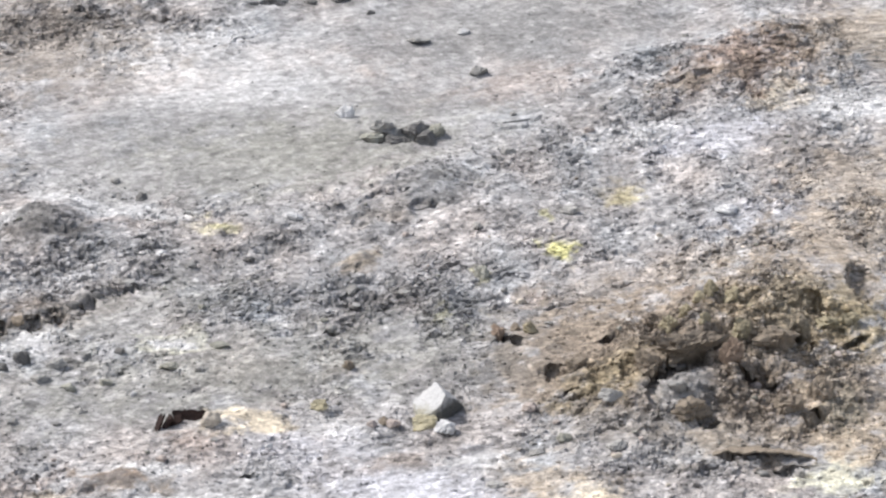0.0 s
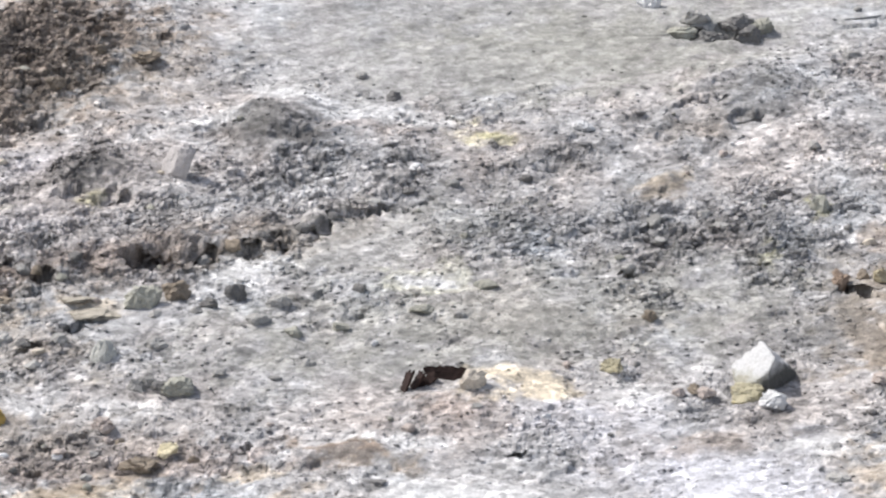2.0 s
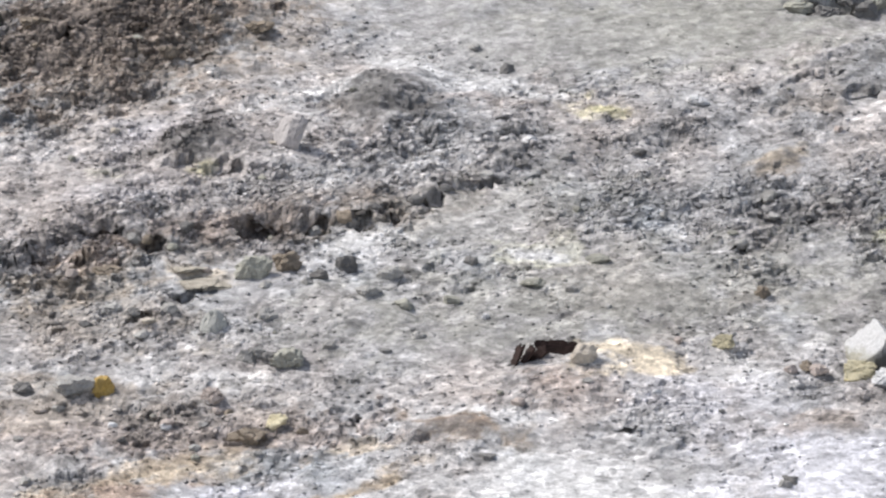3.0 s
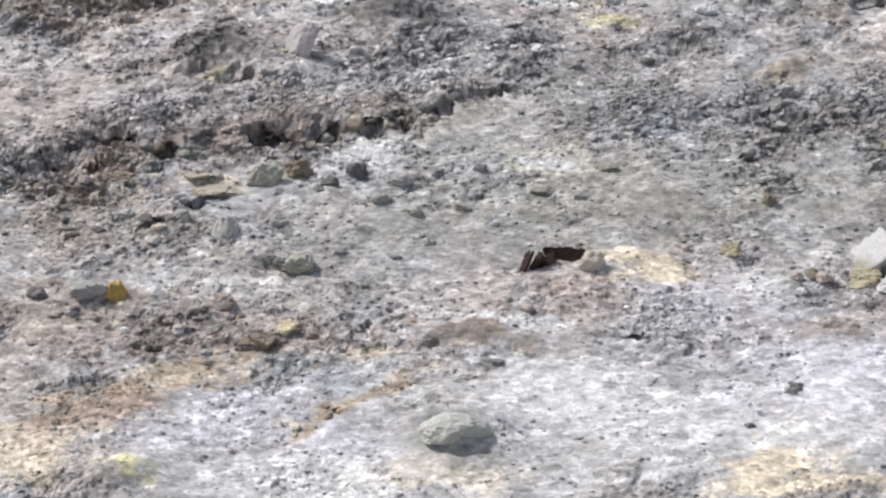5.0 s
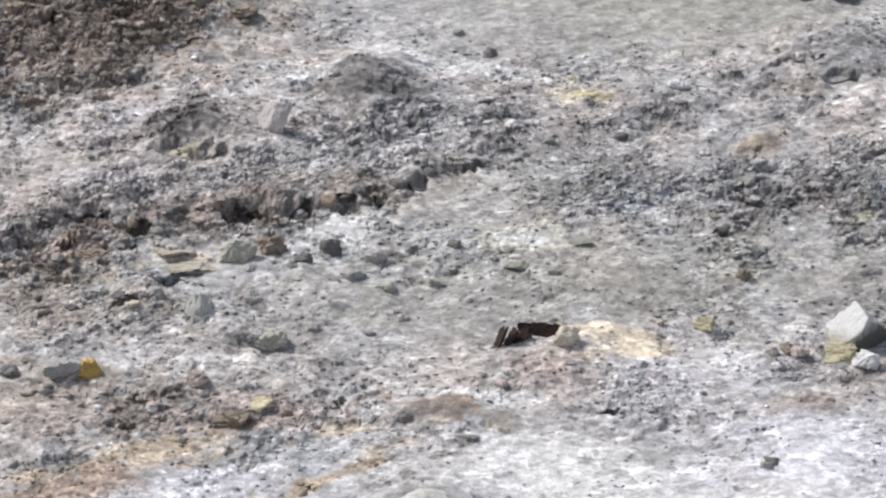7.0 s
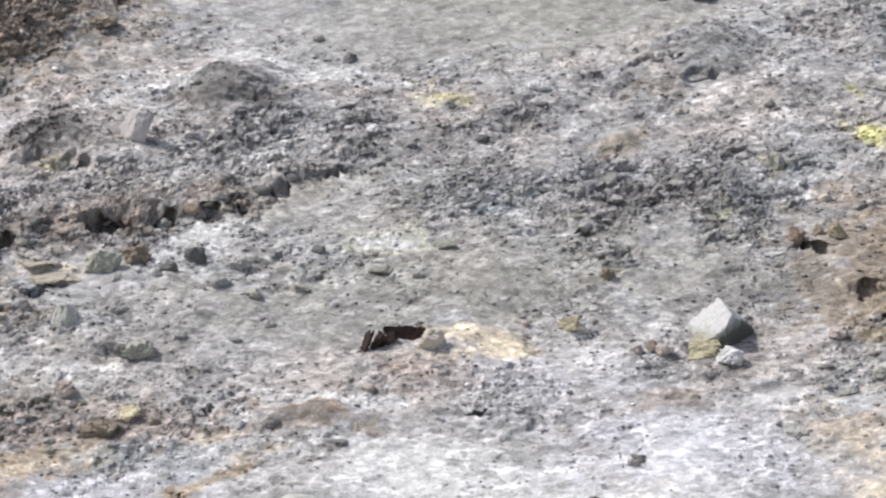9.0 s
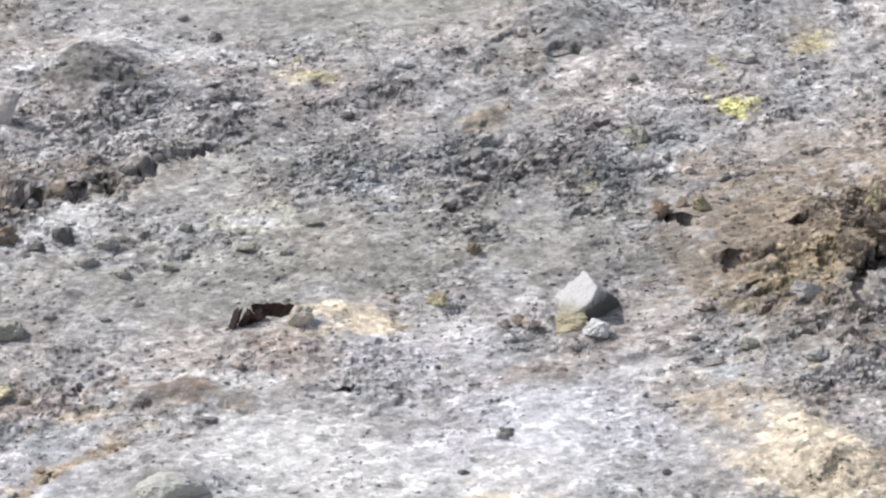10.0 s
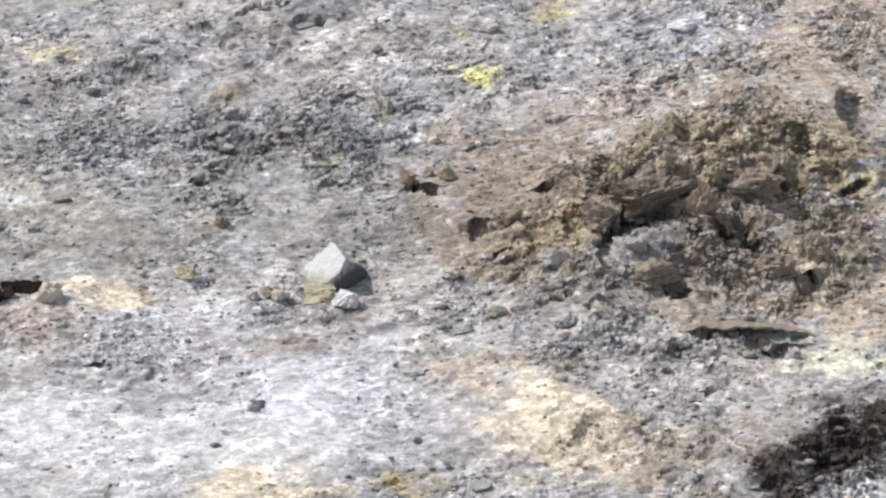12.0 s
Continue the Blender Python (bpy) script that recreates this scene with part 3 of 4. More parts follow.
    mosaic = 1 + (mosaic - 1) * (1 - face)
    colour *= mosaic[:, None]
    # thin white bloom in streaks and speckles
    bloom = ramp(0.10, 0.55, fractal(u * 1.3 + 7, v * 1.5, 5, 111, 0.6) + 0.34 * fractal(u * 8, v * 7, 3, 115)) * (0.28 - 0.15 * stony.clip(0, 1))
    colour += bloom[:, None] * (np.array([0.64, 0.63, 0.63]) - colour)
    wx = x + 0.24 * fractal(u * 1.6, v * 2.4, 4, 121, 0.6)
    wy = y + 0.24 * fractal(u * 1.6 + 50, v * 2.4, 4, 125, 0.6)
    gaps = fractal(u * 2.6 + 13, v * 3.0, 6, 131, 0.66)
    for mineral, *e in STAINS_AND_SHADE:
        near = (np.abs(x - e[0]) < 2.2 * max(e[2], e[3]) + 0.3) & (np.abs(y - e[1]) * FLAT < 2.2 * max(e[2], e[3]) + 0.3)
        d = oval(wx[near], wy[near], e)
        ragged = 0.55 if mineral in ("white", "lilac", "ash") else 0.85
        cover = np.clip((1 - ramp(0.25, 1.45, d + ragged * gaps[near])) * e[5] * 1.12, 0, 0.97)
        base = np.array(MINERALS[mineral]) * ((1 + 0.20 * fine[near] + 0.12 * tone[near]) * (0.15 + 0.85 * mosaic[near]))[:, None]
        colour[near] += cover[:, None] * (base - colour[near])
    return np.clip(colour, 0.02, 0.86)


def axis(low, high, step, reach):
    """Even steps from low to high, then ever longer ones out to reach on either side."""
    mid = np.arange(low, high + step, step)
    out, s, p = [], step * 1.6, mid[-1]
    while p < reach:
        p += s
        s *= 1.35
        out.append(p)
    back, s, p = [], step * 1.6, mid[0]
    while p > -reach:
        p -= s
        s *= 1.35
        back.append(p)
    return np.array(back[::-1] + list(mid) + out)


GX, GY = axis(-6.3, 10.9, 0.0145, 2500), axis(-7.9, 10.7, 0.0216, 2500)
mx, my = [g.ravel() for g in np.meshgrid(GX, GY)]
inside = (np.abs(mx - 2.3) < 9.5) & (np.abs(my - 1.2) < 10.5)
stony = np.full(mx.shape, 0.3)
stony[inside] = lumpiness(mx[inside], my[inside])
mz = plain(mx, my)
rise = land(mx[inside], my[inside]) - mz[inside]
mz[inside] += rise + relief(mx[inside], my[inside], stony[inside])
# steep faces are broken up along their normals, so that they crumble and overhang
shape = (len(GY), len(GX))
fy, fx = np.gradient(mz.reshape(shape), GY, GX)
lean = 1 / np.sqrt(1 + fx ** 2 + fy ** 2)
steep = ramp(0.22, 0.6, 1 - lean.ravel()) * inside
mx0, my0 = mx, my
lip = np.zeros(mx.size)
for e in [h for h in HOLLOWS if h[5] < 0.44]:
    near = (np.abs(mx0 - e[0]) < 2 * e[2] + 0.2) & (np.abs(my0 - e[1]) < 4 * max(e[2], e[3]) + 0.4)
    d = oval(mx0[near], my0[near], e) + 0.3 * fractal(mx0[near] * 5, my0[near] * 4, 3, 191)
    above = ramp(-0.1, 0.4, (my0[near] - e[1]) * FLAT / e[3])
    out = 0.50 * e[5] * above * ramp(0.75, 1.1, d) * (1 - ramp(1.1, 2.2, d))
    deep = 1.2 * e[5] * ramp(-0.6, 0.2, (my0[near] - e[1]) * FLAT / e[3]) * (1 - ramp(0.6, 0.92, d))
    lip[near] = np.where(np.abs(out - deep) > np.abs(lip[near]), out - deep, lip[near])
hx, hz = mx + 0.5 * my, 1.7 * mz + 0.8 * my
push = steep * (1 - 0.75 * ramp(0.01, 0.08, np.abs(lip))) * (0.20 * (ridges(hx * 2.4, hz * 4.5, 5, 141, 0.62) - 0.4) + 0.05 * clods(hx / 0.24, hz / 0.14, 151, 0.4) - 0.01)
mx, my, mz = mx - push * (fx * lean).ravel(), my - push * (fy * lean).ravel() - lip, mz + push * lean.ravel()
tint = np.tile(np.array([0.34, 0.335, 0.325]), (mx.size, 1))
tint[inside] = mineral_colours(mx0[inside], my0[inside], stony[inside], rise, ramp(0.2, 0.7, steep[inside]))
HEIGHTS = mz.reshape(len(GY), len(GX))


def height(x, y):
    """The ground's height at one place."""
    i, j = int(np.searchsorted(GX, x)) - 1, int(np.searchsorted(GY, y)) - 1
    a, b = (x - GX[i]) / (GX[i + 1] - GX[i]), (y - GY[j]) / (GY[j + 1] - GY[j])
    low = HEIGHTS[j, i] * (1 - a) + HEIGHTS[j, i + 1] * a
    return float(low * (1 - b) + (HEIGHTS[j + 1, i] * (1 - a) + HEIGHTS[j + 1, i + 1] * a) * b)


# ---- materials ----
def material(name):
    m = bpy.data.materials.new(name)
    m.use_nodes = True
    nodes, links = m.node_tree.nodes, m.node_tree.links
    shader = nodes["Principled BSDF"]
    shader.inputs["Specular IOR Level"].default_value = 0.25
    return m, nodes, links, shader


def grain(nodes, links, scale, detail=4.0, rough=0.6):
    """A noise in object space at a real size."""
    where = nodes.new("ShaderNodeTexCoord")
    tex = nodes.new("ShaderNodeTexNoise")
    tex.inputs["Scale"].default_value = scale
    tex.inputs["Detail"].default_value = detail
    tex.inputs["Roughness"].default_value = rough
    links.new(where.outputs["Object"], tex.inputs["Vector"])
    return tex.outputs["Fac"]


def stretched(nodes, links, value, low, high):
    node = nodes.new("ShaderNodeMapRange")
    node.inputs["From Min"].default_value, node.inputs["From Max"].default_value = 0.25, 0.75
    node.inputs["To Min"].default_value, node.inputs["To Max"].default_value = low, high
    links.new(value, node.inputs["Value"])
    return node.outputs["Result"]


def times(nodes, links, colour, value):
    """A colour made lighter and darker by a value."""
    node = nodes.new("ShaderNodeVectorMath")
    node.operation = "SCALE"
    links.new(colour, node.inputs[0])
    links.new(value, node.inputs["Scale"])
    return node.outputs["Vector"]


def bumpy(nodes, links, shader, value, distance, strength=0.7):
    node = nodes.new("ShaderNodeBump")
    node.inputs["Strength"].default_value = strength
    node.inputs["Distance"].default_value = distance
    links.new(value, node.inputs["Height"])
    links.new(node.outputs["Normal"], shader.inputs["Normal"])


def crust_material():
    m, nodes, links, shader = material("crusted_ash")
    paint = nodes.new("ShaderNodeAttribute")
    paint.attribute_name = "mineral"
    coarse, fine = grain(nodes, links, 9, 6, 0.7), grain(nodes, links, 38, 5, 0.7)
    c = times(nodes, links, paint.outputs["Color"], stretched(nodes, links, coarse, 0.87, 1.12))
    c = times(nodes, links, c, stretched(nodes, links, fine, 0.82, 1.16))
    # small flakes, wider than they are long, each of its own tone and height
    where = nodes.new("ShaderNodeTexCoord")
    flat = nodes.new("ShaderNodeMapping")
    flat.inputs["Scale"].default_value = (0.62, 1.0, 1.3)
    flat.inputs["Rotation"].default_value = (0, 0, radians(18))
    wobble = nodes.new("ShaderNodeVectorMath")
    wobble.operation = "MULTIPLY_ADD"
    links.new(where.outputs["Object"], flat.inputs["Vector"])
    drift = nodes.new("ShaderNodeTexNoise")
    drift.inputs["Scale"].default_value, drift.inputs["Detail"].default_value = 14, 4
    links.new(where.outputs["Object"], drift.inputs["Vector"])
    links.new(drift.outputs["Color"], wobble.inputs[0])
    wobble.inputs[1].default_value = (0.11, 0.11, 0.11)
    links.new(flat.outputs["Vector"], wobble.inputs[2])
    steps = None
    amount = nodes.new("ShaderNodeMapRange")
    amount.inputs["From Min"].default_value, amount.inputs["From Max"].default_value = 0.05, 0.5
    amount.inputs["To Min"].default_value, amount.inputs["To Max"].default_value = 0.65, 1.1
    links.new(paint.outputs["Alpha"], amount.inputs["Value"])
    for scale, low, high in ((10, 0.68, 1.32), (19, 0.60, 1.40), (34, 0.66, 1.34)):
        cell = nodes.new("ShaderNodeTexVoronoi")
        cell.inputs["Scale"].default_value = scale
        links.new(wobble.outputs["Vector"], cell.inputs["Vector"])
        part = nodes.new("ShaderNodeSeparateColor")
        links.new(cell.outputs["Color"], part.inputs["Color"])
        tone = nodes.new("ShaderNodeMapRange")
        tone.inputs["To Min"].default_value, tone.inputs["To Max"].default_value = -0.8, 0.8
        links.new(part.outputs["Red"], tone.inputs["Value"])
        # most flakes are near the mean, a few much darker or paler
        odd = nodes.new("ShaderNodeMath")
        odd.operation = "POWER"
        links.new(tone.outputs["Result"], odd.inputs[0])
        odd.inputs[1].default_value = 3
        shade = nodes.new("ShaderNodeMapRange")
        shade.inputs["From Min"].default_value, shade.inputs["From Max"].default_value = -0.512, 0.512
        shade.inputs["To Min"].default_value, shade.inputs["To Max"].default_value = low, high
        links.new(odd.outputs["Value"], shade.inputs["Value"])
        less = nodes.new("ShaderNodeMix")
        less.inputs["A"].default_value = 1.0
        links.new(amount.outputs["Result"], less.inputs["Factor"])
        links.new(shade.outputs["Result"], less.inputs["B"])
        c = times(nodes, links, c, less.outputs["Result"])
        if steps is None:
            steps = part.outputs["Green"]
        else:
            both = nodes.new("ShaderNodeMath")
            both.operation = "MULTIPLY_ADD"
            links.new(part.outputs["Green"], both.inputs[0])
            both.inputs[1].default_value = 0.6
            links.new(steps, both.inputs[2])
            steps = both.outputs["Value"]
    links.new(c, shader.inputs["Base Color"])
    shader.inputs["Roughness"].default_value = 0.93
    # grit; the stonier the ground, the stronger its relief
    grit = nodes.new("ShaderNodeMath")
    grit.operation = "MULTIPLY_ADD"
    links.new(grain(nodes, links, 30, 7, 0.75), grit.inputs[0])
    grit.inputs[1].default_value = 1.6
    links.new(steps, grit.inputs[2])
    bumpy(nodes, links, shader, grit.outputs["Value"], 0.016, 0.6)
    force = nodes.new("ShaderNodeMapRange")
    force.inputs["From Min"].default_value, force.inputs["From Max"].default_value = 0.1, 0.9
    force.inputs["To Min"].default_value, force.inputs["To Max"].default_value = 0.22, 0.85
    links.new(paint.outputs["Alpha"], force.inputs["Value"])
    links.new(force.outputs["Result"], shader.inputs["Normal"].links[0].from_node.inputs["Strength"])
    return m


def stone_material(name, low, high, stained=None, stain_from=0.5):
    """Weathered stone between two colours, each piece a little different; stained: a mineral on its foot."""
    m, nodes, links, shader = material(name)
    coarse, fine = grain(nodes, links, 7, 5, 0.65), grain(nodes, links, 45, 4, 0.65)
    mix = nodes.new("ShaderNodeMix")
    mix.data_type = "RGBA"
    mix.inputs["A"].default_value, mix.inputs["B"].default_value = (*low, 1), (*high, 1)
    links.new(stretched(nodes, links, coarse, 0, 1), mix.inputs["Factor"])
    colour = mix.outputs["Result"]
    if stained:
        where = nodes.new("ShaderNodeTexCoord")
        xyz = nodes.new("ShaderNodeSeparateXYZ")
        links.new(where.outputs["Generated"], xyz.inputs["Vector"])
        add = nodes.new("ShaderNodeMath")
        add.operation = "MULTIPLY_ADD"
        links.new(coarse, add.inputs[0])
        add.inputs[1].default_value = 0.7
        links.new(xyz.outputs["Z"], add.inputs[2])
        over = nodes.new("ShaderNodeMapRange")
        over.inputs["From Min"].default_value, over.inputs["From Max"].default_value = stain_from, stain_from + 0.18
        over.inputs["To Min"].default_value, over.inputs["To Max"].default_value = 0.9, 0.0
        links.new(add.outputs["Value"], over.inputs["Value"])
        second = nodes.new("ShaderNodeMix")
        second.data_type = "RGBA"
        second.inputs["B"].default_value = (*stained, 1)
        links.new(over.outputs["Result"], second.inputs["Factor"])
        links.new(colour, second.inputs["A"])
        colour = second.outputs["Result"]
    info = nodes.new("ShaderNodeObjectInfo")
    own = nodes.new("ShaderNodeMapRange")
    own.inputs["To Min"].default_value, own.inputs["To Max"].default_value = 0.82, 1.18
    links.new(info.outputs["Random"], own.inputs["Value"])
    colour = times(nodes, links, colour, own.outputs["Result"])
    colour = times(nodes, links, colour, stretched(nodes, links, fine, 0.75, 1.22))
    links.new(colour, shader.inputs["Base Color"])
    shader.inputs["Roughness"].default_value = 0.9
    bumpy(nodes, links, shader, fine, 0.015, 0.7)
    return m


def wood_material():
    m, nodes, links, shader = material("charred_wood")
    where = nodes.new("ShaderNodeTexCoord")
    flat = nodes.new("ShaderNodeMapping")
    flat.inputs["Scale"].default_value = (3, 40, 40)
    tex = nodes.new("ShaderNodeTexNoise")
    tex.inputs["Scale"].default_value, tex.inputs["Detail"].default_value = 1.5, 6
    links.new(where.outputs["Object"], flat.inputs["Vector"])
    links.new(flat.outputs["Vector"], tex.inputs["Vector"])
    mix = nodes.new("ShaderNodeMix")
    mix.data_type = "RGBA"
    mix.inputs["A"].default_value, mix.inputs["B"].default_value = (0.012, 0.009, 0.008, 1), (0.050, 0.029, 0.025, 1)
    links.new(stretched(nodes, links, tex.outputs["Fac"], 0, 1), mix.inputs["Factor"])
    links.new(mix.outputs["Result"], shader.inputs["Base Color"])
    shader.inputs["Roughness"].default_value = 0.85
    bumpy(nodes, links, shader, tex.outputs["Fac"], 0.01, 0.6)
    return m


def boulder_material():
    """Stone under a pale crust, the flank away from the sun painted dark as shade, yellow at the foot."""
    m, nodes, links, shader = material("crusted_boulder")
    coarse, fine = grain(nodes, links, 6, 5, 0.6), grain(nodes, links, 40, 4, 0.65)
    where = nodes.new("ShaderNodeTexCoord")
    side = nodes.new("ShaderNodeVectorMath")
    side.operation = "DOT_PRODUCT"
    links.new(where.outputs["Generated"], side.inputs[0])
    # colour turns dark on the side away from the sun, deepening its shade
    side.inputs[1].default_value = (-1.0, 0.55, 0.55)
    add = nodes.new("ShaderNodeMath")
    add.operation = "MULTIPLY_ADD"
    links.new(coarse, add.inputs[0])
    add.inputs[1].default_value = 0.30
    links.new(side.outputs["Value"], add.inputs[2])
    crust = nodes.new("ShaderNodeMapRange")
    crust.inputs["From Min"].default_value, crust.inputs["From Max"].default_value = -0.02, 0.10
    links.new(add.outputs["Value"], crust.inputs["Value"])
    mix = nodes.new("ShaderNodeMix")
    mix.data_type = "RGBA"
    mix.inputs["A"].default_value, mix.inputs["B"].default_value = (0.10, 0.10, 0.095, 1), (0.50, 0.50, 0.50, 1)
    links.new(crust.outputs["Result"], mix.inputs["Factor"])
    split = nodes.new("ShaderNodeSeparateXYZ")
    links.new(where.outputs["Generated"], split.inputs["Vector"])
    low = nodes.new("ShaderNodeMath")
    low.operation = "MULTIPLY_ADD"
    links.new(coarse, low.inputs[0])
    low.inputs[1].default_value = 0.5
    links.new(split.outputs["Z"], low.inputs[2])
    foot = nodes.new("ShaderNodeMapRange")
    foot.inputs["From Min"].default_value, foot.inputs["From Max"].default_value = 0.68, 0.86
    foot.inputs["To Min"].default_value, foot.inputs["To Max"].default_value = 0.8, 0.0
    links.new(low.outputs["Value"], foot.inputs["Value"])
    second = nodes.new("ShaderNodeMix")
    second.data_type = "RGBA"
    second.inputs["B"].default_value = (0.25, 0.235, 0.17, 1)
    both = nodes.new("ShaderNodeMath")
    both.operation = "MULTIPLY"
    links.new(foot.outputs["Result"], both.inputs[0])
    links.new(crust.outputs["Result"], both.inputs[1])
    links.new(both.outputs["Value"], second.inputs["Factor"])
    links.new(mix.outputs["Result"], second.inputs["A"])
    colour = times(nodes, links, second.outputs["Result"], stretched(nodes, links, fine, 0.78, 1.2))
    links.new(colour, shader.inputs["Base Color"])
    shader.inputs["Roughness"].default_value = 0.9
    bumpy(nodes, links, shader, fine, 0.02, 0.7)
    return m


CRUST, WOOD = crust_material(), wood_material()
STONES = {
    "pale_boulder": boulder_material(),
    "white_stone": stone_material("white_stone", (0.50, 0.50, 0.49), (0.74, 0.74, 0.75)),
    "yellow_stone": stone_material("yellow_stone", (0.36, 0.33, 0.24), (0.48, 0.43, 0.29), (0.50, 0.39, 0.12), 0.42),
    "lemon_stone": stone_material("lemon_stone", (0.60, 0.53, 0.35), (0.74, 0.67, 0.48)),
    "orange_stone": stone_material("orange_stone", (0.36, 0.27, 0.12), (0.56, 0.37, 0.10)),
    "cream_stone": stone_material("cream_stone", (0.56, 0.50, 0.42), (0.72, 0.65, 0.55)),
    "tan_stone": stone_material("tan_stone", (0.33, 0.30, 0.25), (0.48, 0.44, 0.37)),
    "pink_stone": stone_material("pink_stone", (0.36, 0.31, 0.28), (0.54, 0.47, 0.43)),
    "brown_stone": stone_material("brown_stone", (0.19, 0.16, 0.125), (0.31, 0.26, 0.205)),
    "rust_stone": stone_material("rust_stone", (0.20, 0.15, 0.115), (0.34, 0.26, 0.20)),
    "ochre_stone": stone_material("ochre_stone", (0.29, 0.25, 0.17), (0.45, 0.40, 0.28)),
    "olive_stone": stone_material("olive_stone", (0.27, 0.265, 0.225), (0.40, 0.395, 0.345)),
    "grey_stone": stone_material("grey_stone", (0.27, 0.262, 0.248), (0.44, 0.43, 0.41)),
    "mud_lump": stone_material("mud_lump", (0.37, 0.37, 0.345), (0.46, 0.46, 0.43)),
    "smooth_boulder": stone_material("smooth_boulder", (0.53, 0.50, 0.49), (0.64, 0.60, 0.585)),
    "dark_stone": stone_material("dark_stone", (0.125, 0.122, 0.118), (0.22, 0.213, 0.205)),
}


# ---- the ground ----
def sheet():
    me = bpy.data.meshes.new("ground")
    nx, ny = len(GX), len(GY)
    i = np.arange(nx * ny, dtype=np.int32).reshape(ny, nx)
    faces = np.stack([i[:-1, :-1], i[:-1, 1:], i[1:, 1:], i[1:, :-1]], -1).reshape(-1)
    count = len(faces) // 4
    me.vertices.add(nx * ny)
    me.vertices.foreach_set("co", np.stack([mx, my, mz], 1).astype(np.float32).ravel())
    me.loops.add(len(faces))
    me.loops.foreach_set("vertex_index", faces)
    me.polygons.add(count)
    me.polygons.foreach_set("loop_start", np.arange(0, len(faces), 4, dtype=np.int32))
    me.polygons.foreach_set("use_smooth", stony[faces[::4]] < 0.5)      # broken rock has sharp facets
    me.update(calc_edges=True)
    layer = me.attributes.new("mineral", "FLOAT_COLOR", "POINT")
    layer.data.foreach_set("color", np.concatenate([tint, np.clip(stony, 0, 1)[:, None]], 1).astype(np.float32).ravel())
    me.materials.append(CRUST)
    ob = new("ground", me)
    return tagged(ob, "grey volcanic ash slope with white and yellow mineral crust", "ground", kind="structure")


ground = sheet()


# ---- stones ----
def stone_mesh(name, w, d, h, seed, cuts=10, detail=3, worn=0.10, faces=()):
    """A broken stone, w by d by h metres, its middle at the origin: a ball cut by planes and roughened."""
    rng = random.Random(seed)
    bm = bmesh.new()
    bmesh.ops.create_icosphere(bm, subdivisions=detail, radius=1.0)
    planes = list(faces)
    for k in range(cuts):
        n = Vector((rng.gauss(0, 1), rng.gauss(0, 1), rng.gauss(0, 0.8))).normalized()
        planes.append((n, rng.uniform(0.48, 0.80)))
    shift = Vector((rng.uniform(0, 50), rng.uniform(0, 50), rng.uniform(0, 50)))
    for v in bm.verts:
        p = v.co.copy()
        far_out = min([1.0] + [far / p.dot(n) for n, far in planes if p.dot(n) > 0.05])
        p *= far_out
        p *= 1 + worn * (0.9 * noise.noise(p * 1.7 + shift) + 0.8 * noise.noise(p * 4.5 + shift) + 0.55 * noise.noise(p * 11 + shift))
        v.co = p
    xs, ys, zs = [[v.co[k] for v in bm.verts] for k in range(3)]
    low, wide = [min(c) for c in (xs, ys, zs)], [max(c) - min(c) for c in (xs, ys, zs)]
    for v in bm.verts:
        v.co = Vector([(v.co[k] - low[k]) / wide[k] - 0.5 for k in range(3)])
        v.co.x *= w
        v.co.y *= d
        v.co.z *= h
    me = bpy.data.meshes.new(name)
    bm.to_mesh(me)
    bm.free()
    for p in me.polygons:
        p.use_smooth = True
    me.set_sharp_from_angle(angle=radians(24))
    return me


LABELS = {
    "pale_boulder": "angular boulder with white crust, painted shaded flank and yellowish foot",
    "white_stone": "small pale grey-white stone on the ash slope",
    "yellow_stone": "yellow-grey stone crusted with sulphur on grey ash",
    "lemon_stone": "small pale yellow sulphur-coated stone on brown gravel",
    "orange_stone": "orange-ochre sulphur-stained stone among grey stones",
    "cream_stone": "cream-coloured rounded stone beside dark broken boards",
    "tan_stone": "flat tan layered slab of rock on the slope",
    "pink_stone": "pinkish grey stone lying on pale gravel",
    "brown_stone": "weathered brown rock in the crumbling outcrop",
    "rust_stone": "rust-brown upright block of weathered rock",
    "ochre_stone": "ochre crumbling rock with pale crust in the outcrop",
    "olive_stone": "olive-grey rough stone half sunk in ash",
    "grey_stone": "grey rough volcanic stone half sunk in ash",
    "mud_lump": "smooth grey lump of dried mud with undercut edge",
    "smooth_boulder": "smooth pale pinkish-grey boulder leaning in dark rubble",
    "dark_stone": "dark grey volcanic stone lying on the ash slope",
}
stone_count = [0]


def rock(kind, x, y, w, h):
    """One stone, w metres wide and h high as it shows, its foot in the ground at x, y."""
    stone_count[0] += 1
    seed = stone_count[0] * 7 + 3
    d = w * random.Random(seed).uniform(0.65, 0.95)
    if kind == "pale_boulder":
        # a sloping lit top, a shaded flank and an undercut foot
        faces = [(Vector(n).normalized(), far) for n, far in (
            ((-0.60, -0.30, 0.74), 0.34), ((0.60, 0.0, 0.80), 0.50), ((0.80, -0.60, 0.0), 0.40), ((-0.25, -0.95, -0.12), 0.52),
            ((-1.0, -0.1, 0.05), 0.62), ((0.1, 1.0, 0.1), 0.55), ((0.0, 0.0, -1.0), 0.48), ((0.75, -0.3, -0.6), 0.52))]
        me = stone_mesh("boulder", w, d, h, seed, cuts=0, detail=5, worn=0.06, faces=faces)
    elif kind in ("mud_lump", "smooth_boulder"):
        under = [(Vector((0, 0, -1)), 0.15), (Vector((0.5, -0.84, -0.2)), 0.62)] if kind == "mud_lump" else []
